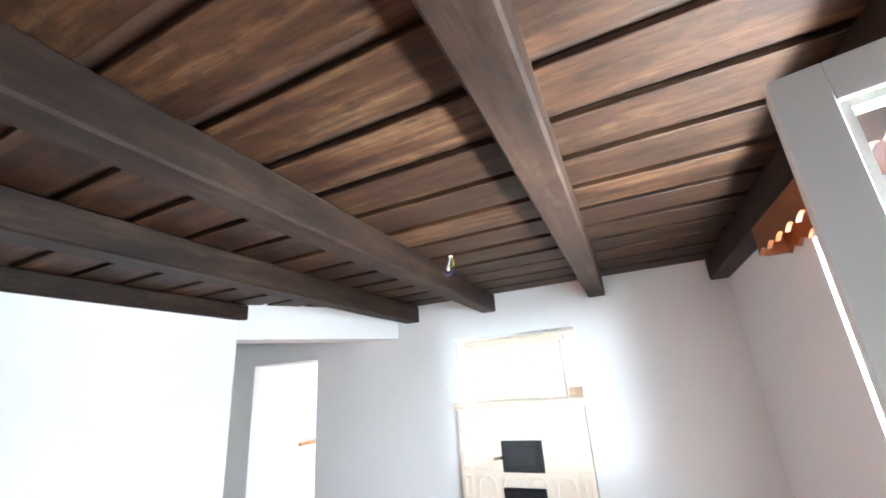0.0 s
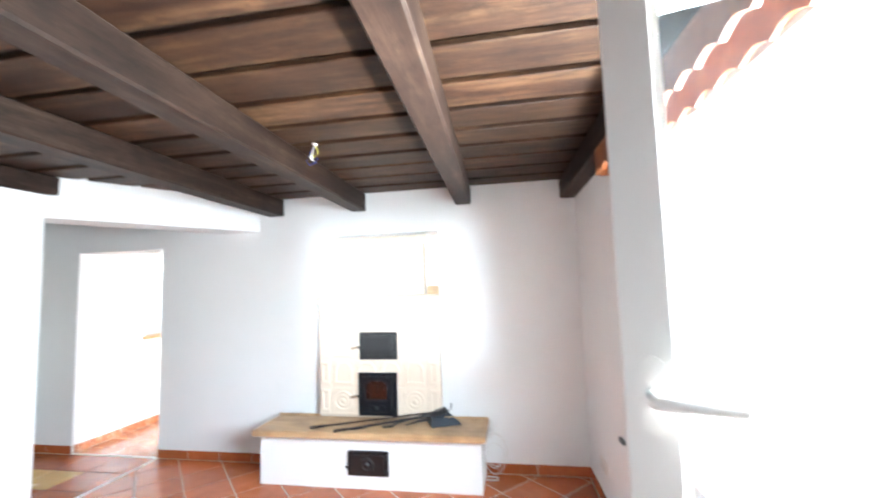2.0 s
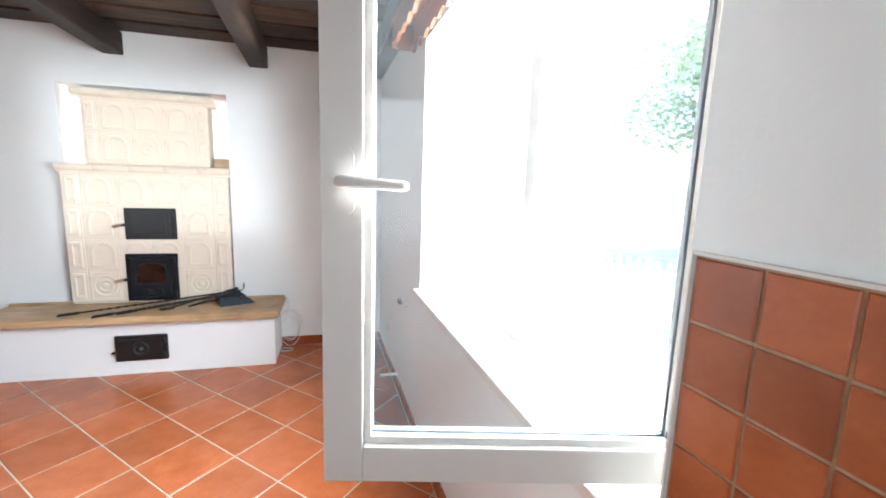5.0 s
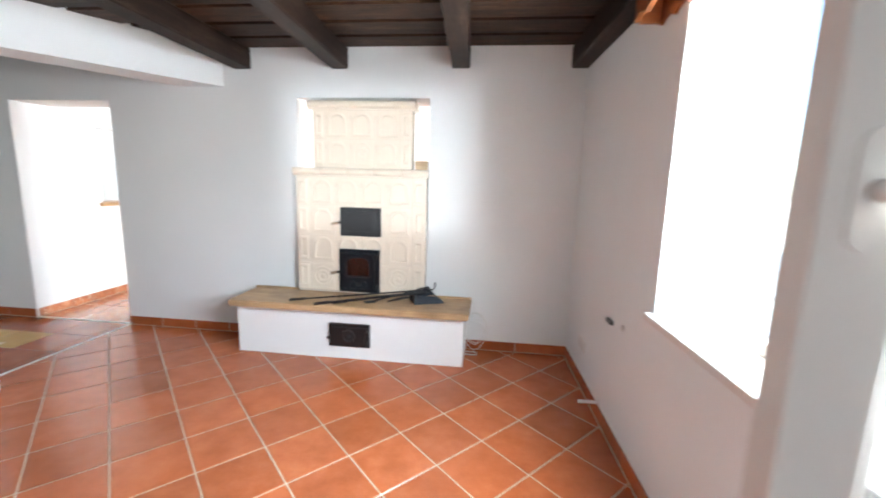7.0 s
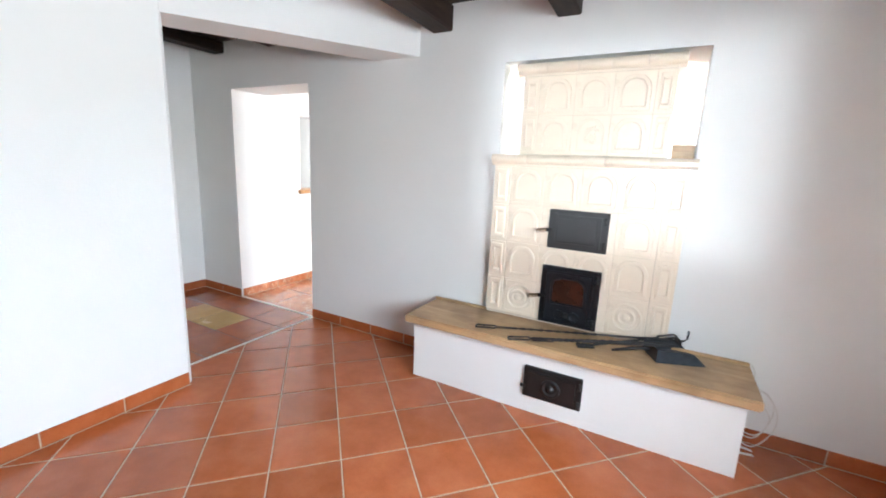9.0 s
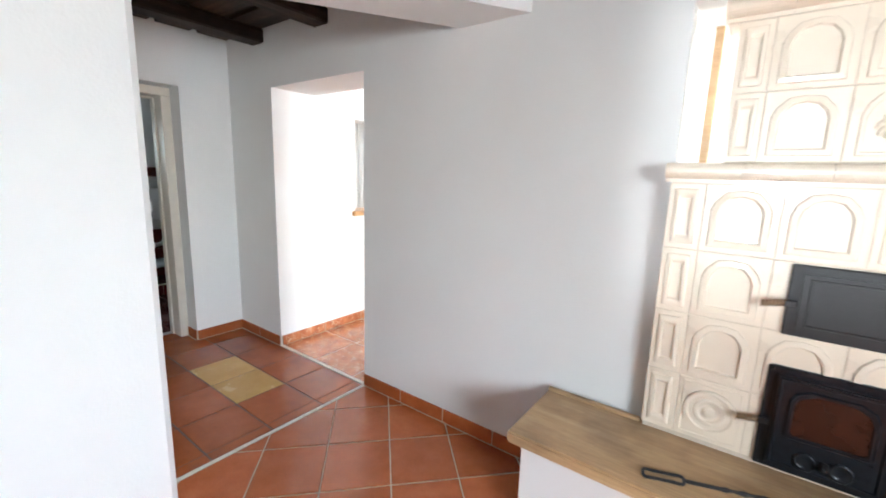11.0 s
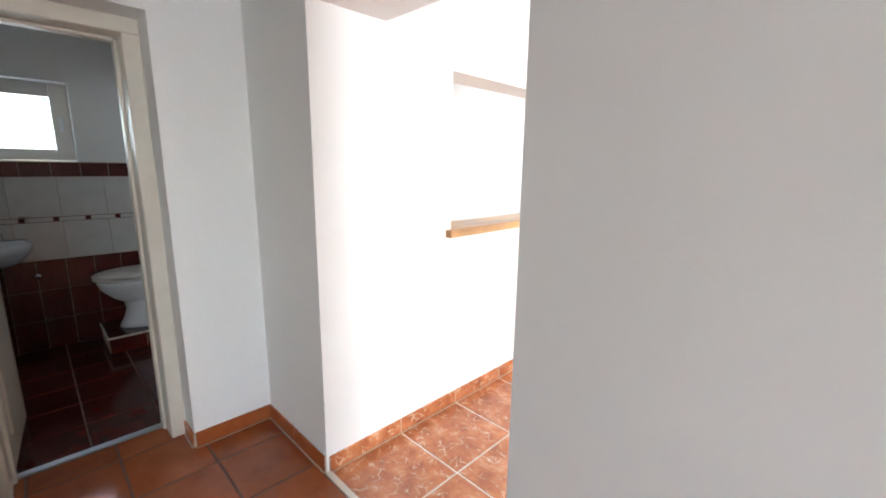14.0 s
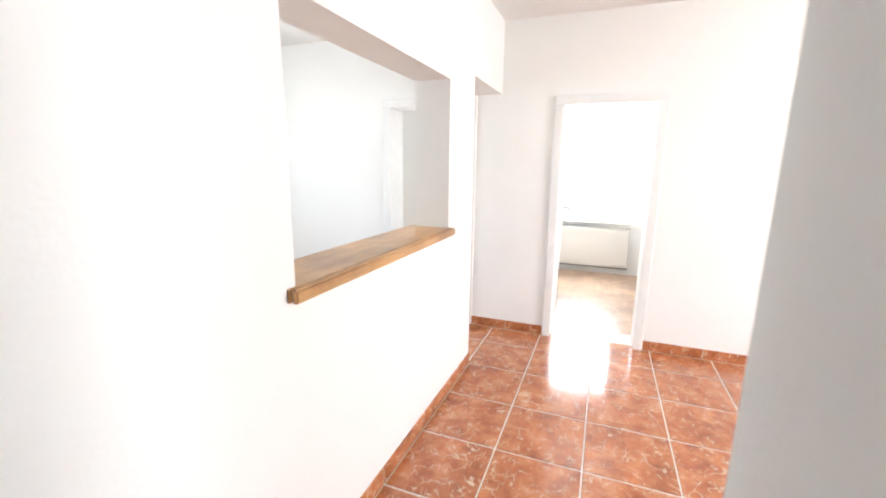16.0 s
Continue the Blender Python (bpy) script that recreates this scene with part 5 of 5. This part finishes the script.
for a in range(-22, 22):
    for b in range(-22, 22):
        c = O + U * (a + 0.5) + V2 * (b + 0.5)
        cell = [O + U * (a + i) + V2 * (b + j) for i, j in ((0, 0), (0, 1), (1, 1), (1, 0))]
        cell = [tuple(c + (p - c) * (1 - 2 * J / 0.32)) for p in cell]
        cut = clip(cell, -2.995, 1.02, BACK - 0.05, 3.43)
        if len(cut) < 3:
            continue
        if len(cut) == 4 and all(abs(p[0] - q[0]) + abs(p[1] - q[1]) < 1e-6 for p, q in zip(cut, cell)):
            if full is None:
                full = slab_mesh("floor_tile", [(p[0] - c.x, p[1] - c.y) for p in cell], 0.012)
            piece("floor_tile", full, TERRA, floor, (c.x, c.y, -0.012))
        else:
            lay("floor_tile", floor, TERRA, [cut], 0.012)
part("joint_strip", boxes((-3.018, -2.998, 2.24, 3.42, -0.003, 0.0015)), STRIPM, floor, "pale joint strip to the hall")

# hall: straight grid with ochre pairs
xs = [-4.845, -4.69, -4.37, -4.05, -3.73, -3.41, -3.09, -3.02]
ys = [2.20, 2.475, 2.785, 3.10, 3.41]
for i in range(len(xs) - 1):
    for j in range(len(ys) - 1):
        col = YELLOW if (i, j) in {(2, 0), (3, 0), (3, 2), (4, 2)} else HALLT
        lay("hall_tile", hall_floor, col, [[(xs[i] + J, ys[j] + J), (xs[i + 1] - J, ys[j] + J), (xs[i + 1] - J, ys[j + 1] - J), (xs[i] + J, ys[j + 1] - J)]], 0.012)
part("joint_strip", boxes((-3.96, -3.03, 3.411, 3.438, -0.012, 0.002)), STRIPM, hall_floor, "pale joint strip to the kitchen")

# toilet floor and walls
for i in range(6):
    for j in range(7):
        x, y = -6.5 + 0.27 * i, 1.5 + 0.30 * j
        lay("toilet_tile", toilet_floor, REDTILE, [[(x + J, y + J), (x + 0.27 - J, y + J), (x + 0.27 - J, y + 0.30 - J), (x + J, y + 0.30 - J)]], 0.012)
for i in range(3):
    piece("step_tile", slab_mesh("step_tile", rect_outline(0.215, 0.41), 0.010), REDTILE, step, (-6.29, 3.025 + 0.22 * i, 0.11), 90)
for i in range(3):
    piece("step_tile", slab_mesh("step_tile", rect_outline(0.215, 0.105), 0.009), REDTILE, step, (0, 0, 0), m=Matrix.Translation(Vector((-6.075, 3.025 + 0.22 * i, 0.053)) * K) @ Matrix.Rotation(radians(90), 4, "Z") @ Matrix.Rotation(radians(90), 4, "X"))


def wall_tiles(name, parent, mat, m, u0, u1, v0, v1, nu, nv, height=0.008, gap=0.0016):
    """A field of equal wall tiles on the plane of m (u along, v up, w out of the wall)."""
    w, h = (u1 - u0) / nu, (v1 - v0) / nv
    me = slab_mesh(name, rect_outline(w - 2 * gap, h - 2 * gap), height, 0.0025)
    o = ORIGIN.get(parent, Vector())
    for i in range(nu):
        for j in range(nv):
            mm = Matrix.Translation(-o) @ m @ Matrix.Translation((u0 + w * (i + 0.5), v0 + h * (j + 0.5), 0))
            mm.translation = mm.translation * K
            piece(name, me, mat, parent, (0, 0, 0), m=mm)


def face(origin, along):
    """Plane with u along a horizontal direction, v up, w = the normal u x v."""
    a = Vector(along).normalized()
    n = a.cross(Vector((0, 0, 1)))
    return Matrix(((a.x, 0, n.x, origin[0]), (a.y, 0, n.y, origin[1]), (0, 1, 0, origin[2]), (0, 0, 0, 1)))


tb = structure("toilet_tiling", boxes((-6.4995, -6.497, 1.5, 3.58, 0, 1.345), (-6.5, -4.87, 3.577, 3.5795, 0, 1.345)), WGROUT, "grouted bed of the toilet wall tiles", "tiling")
TW = face((-6.497, 1.5, 0), (0, 1, 0))
TS = face((-6.5, 3.577, 0), (1, 0, 0))
for mface, ln in ((TW, 2.07), (TS, 1.62)):
    n = round(ln / 0.165)
    wall_tiles("red_tile", tb, REDTILE, mface, 0.0, ln, 0.0, 0.655, n, 3)
    wide = round(ln / 0.25)
    wall_tiles("white_tile", tb, WHITETILE, mface, 0.0, ln, 0.655, 0.925, wide, 1)
    wall_tiles("border_tile", tb, WHITETILE, mface, 0.0, ln, 0.925, 0.960, n, 1)
    wall_tiles("white_tile", tb, WHITETILE, mface, 0.0, ln, 0.960, 1.240, wide, 1)
    wall_tiles("red_tile", tb, REDTILE, mface, 0.0, ln, 1.240, 1.340, n, 1)
for i in range(12):
    part("border_square", boxes((-6.4885, -6.4875, 1.52 + i * 0.175, 1.552 + i * 0.175, 0.929, 0.956)), REDTILE, tb)
part("border_line", boxes((-6.4886, -6.4880, 1.5, 3.57, 0.9255, 0.928), (-6.4886, -6.4880, 1.5, 3.57, 0.957, 0.9595)), REDTILE, tb)

# terracotta wall tiles beside the window
sp = structure("tiled_splashback", boxes((S1 + 0.012, 5.0, -0.004, 0.001, 0.55, 1.271), m=SKEW), BGROUT, "grouted bed of terracotta wall tiles", "tiling")
SPF = SKEW @ Matrix(((1, 0, 0, 0), (0, 0, -1, -0.004), (0, 1, 0, 0), (0, 0, 0, 1)))
wall_tiles("wall_tile", sp, WTILE, SPF, S1 + 0.014, S1 + 0.014 + 0.090 * 21, 0.55, 1.2695, 21, 8, 0.004, 0.0024)
part("edge_trim", boxes((S1 + 0.008, S1 + 0.0118, -0.012, 0.001, 0.55, 1.2755), (S1 + 0.012, 5.0, -0.012, 0.001, 1.2712, 1.2755), m=SKEW), UPVC, sp, "white edge trim")

# kitchen floor
for i in range(-2, 12):
    for j in range(8):
        x, y = -3.56 + 0.405 * (i - 1), 3.41 + 0.405 * (j - 0) + 0.02
        cut = clip([(x + J, y + J), (x + 0.405 - J, y + J), (x + 0.405 - J, y + 0.405 - J), (x + J, y + 0.405 - J)], -4.6, 0.8, 3.44, 6.62)
        if len(cut) >= 3:
            lay("kitchen_tile", kitchen_floor, MARBLE, [cut], 0.012)
part("plain_floor", boxes((-6.6, -4.61, 3.78, 6.62, -0.012, -0.001)), LAMINATE, kitchen_floor)


# baseboards
def skirting(name, label, runs, mat, h, length, thick=0.009):
    base = thing(name, (*runs[0][0], 0), label, "baseboard", kind="structure")
    for (x0, y0), (x1, y1) in runs:
        d = Vector((x1 - x0, y1 - y0, 0))
        L = d.length
        n = max(1, round(L / length))
        m = Matrix.Translation((x0, y0, 0)) @ Matrix.Rotation(math.atan2(d.y, d.x), 4, "Z")
        part("bed", boxes((0, L, -0.0005, thick - 0.003, -0.005, h - 0.001), m=m), GROUT, base)
        part("floor_joint", boxes((0, L, thick, thick + 0.006, -0.002, 0.0012), m=m), GROUT, base, "pale joint along the floor")
        me = mesh_of(boxes((-L / n / 2 + 0.003, L / n / 2 - 0.003, 0, thick, 0, h), bevel=0.002), "baseboard_tile", mat)
        for i in range(n):
            mm = Matrix.Translation(-ORIGIN[base]) @ m @ Matrix.Translation((L / n * (i + 0.5), 0, 0.001))
            mm.translation = mm.translation * K
            piece("baseboard_tile", me, mat, base, (0, 0, 0), m=mm)


def sk(s, n=0.0):
    p = SKEW @ Vector((s, n, 0))
    return (p.x, p.y)


skirting("baseboard_living", "terracotta tile baseboard with pale joints", [
    ((-1.737, 3.42), (-3.010, 3.42)), ((0.80, 3.42), (0.003, 3.42)), (sk(5.15), sk(0.0)), ((-2.78, 2.225), (-2.78, BACK))], TERRA, 0.075, 0.33)
skirting("baseboard_hall", "terracotta tile baseboard in the hall", [
    ((-3.965, 3.42), (-4.55, 3.42)), ((-4.55, 3.42), (-4.55, 3.056)), ((-4.55, 2.375), (-4.55, 2.24)), ((-4.55, 2.24), (-4.12, 2.24)), ((-4.55, 3.055), (-4.70, 3.055)), ((-4.70, 2.376), (-4.55, 2.376))], TERRA, 0.075, 0.33)
skirting("baseboard_kitchen", "veined orange tile baseboard in the kitchen", [
    ((-3.96, 5.86), (-3.96, 3.43)), ((-3.55, 6.57), (-4.16, 6.57)), ((0.8, 6.57), (-2.80, 6.57)), ((-3.010, 3.43), (-3.010, 3.78))], MARBLE, 0.075, 0.405)
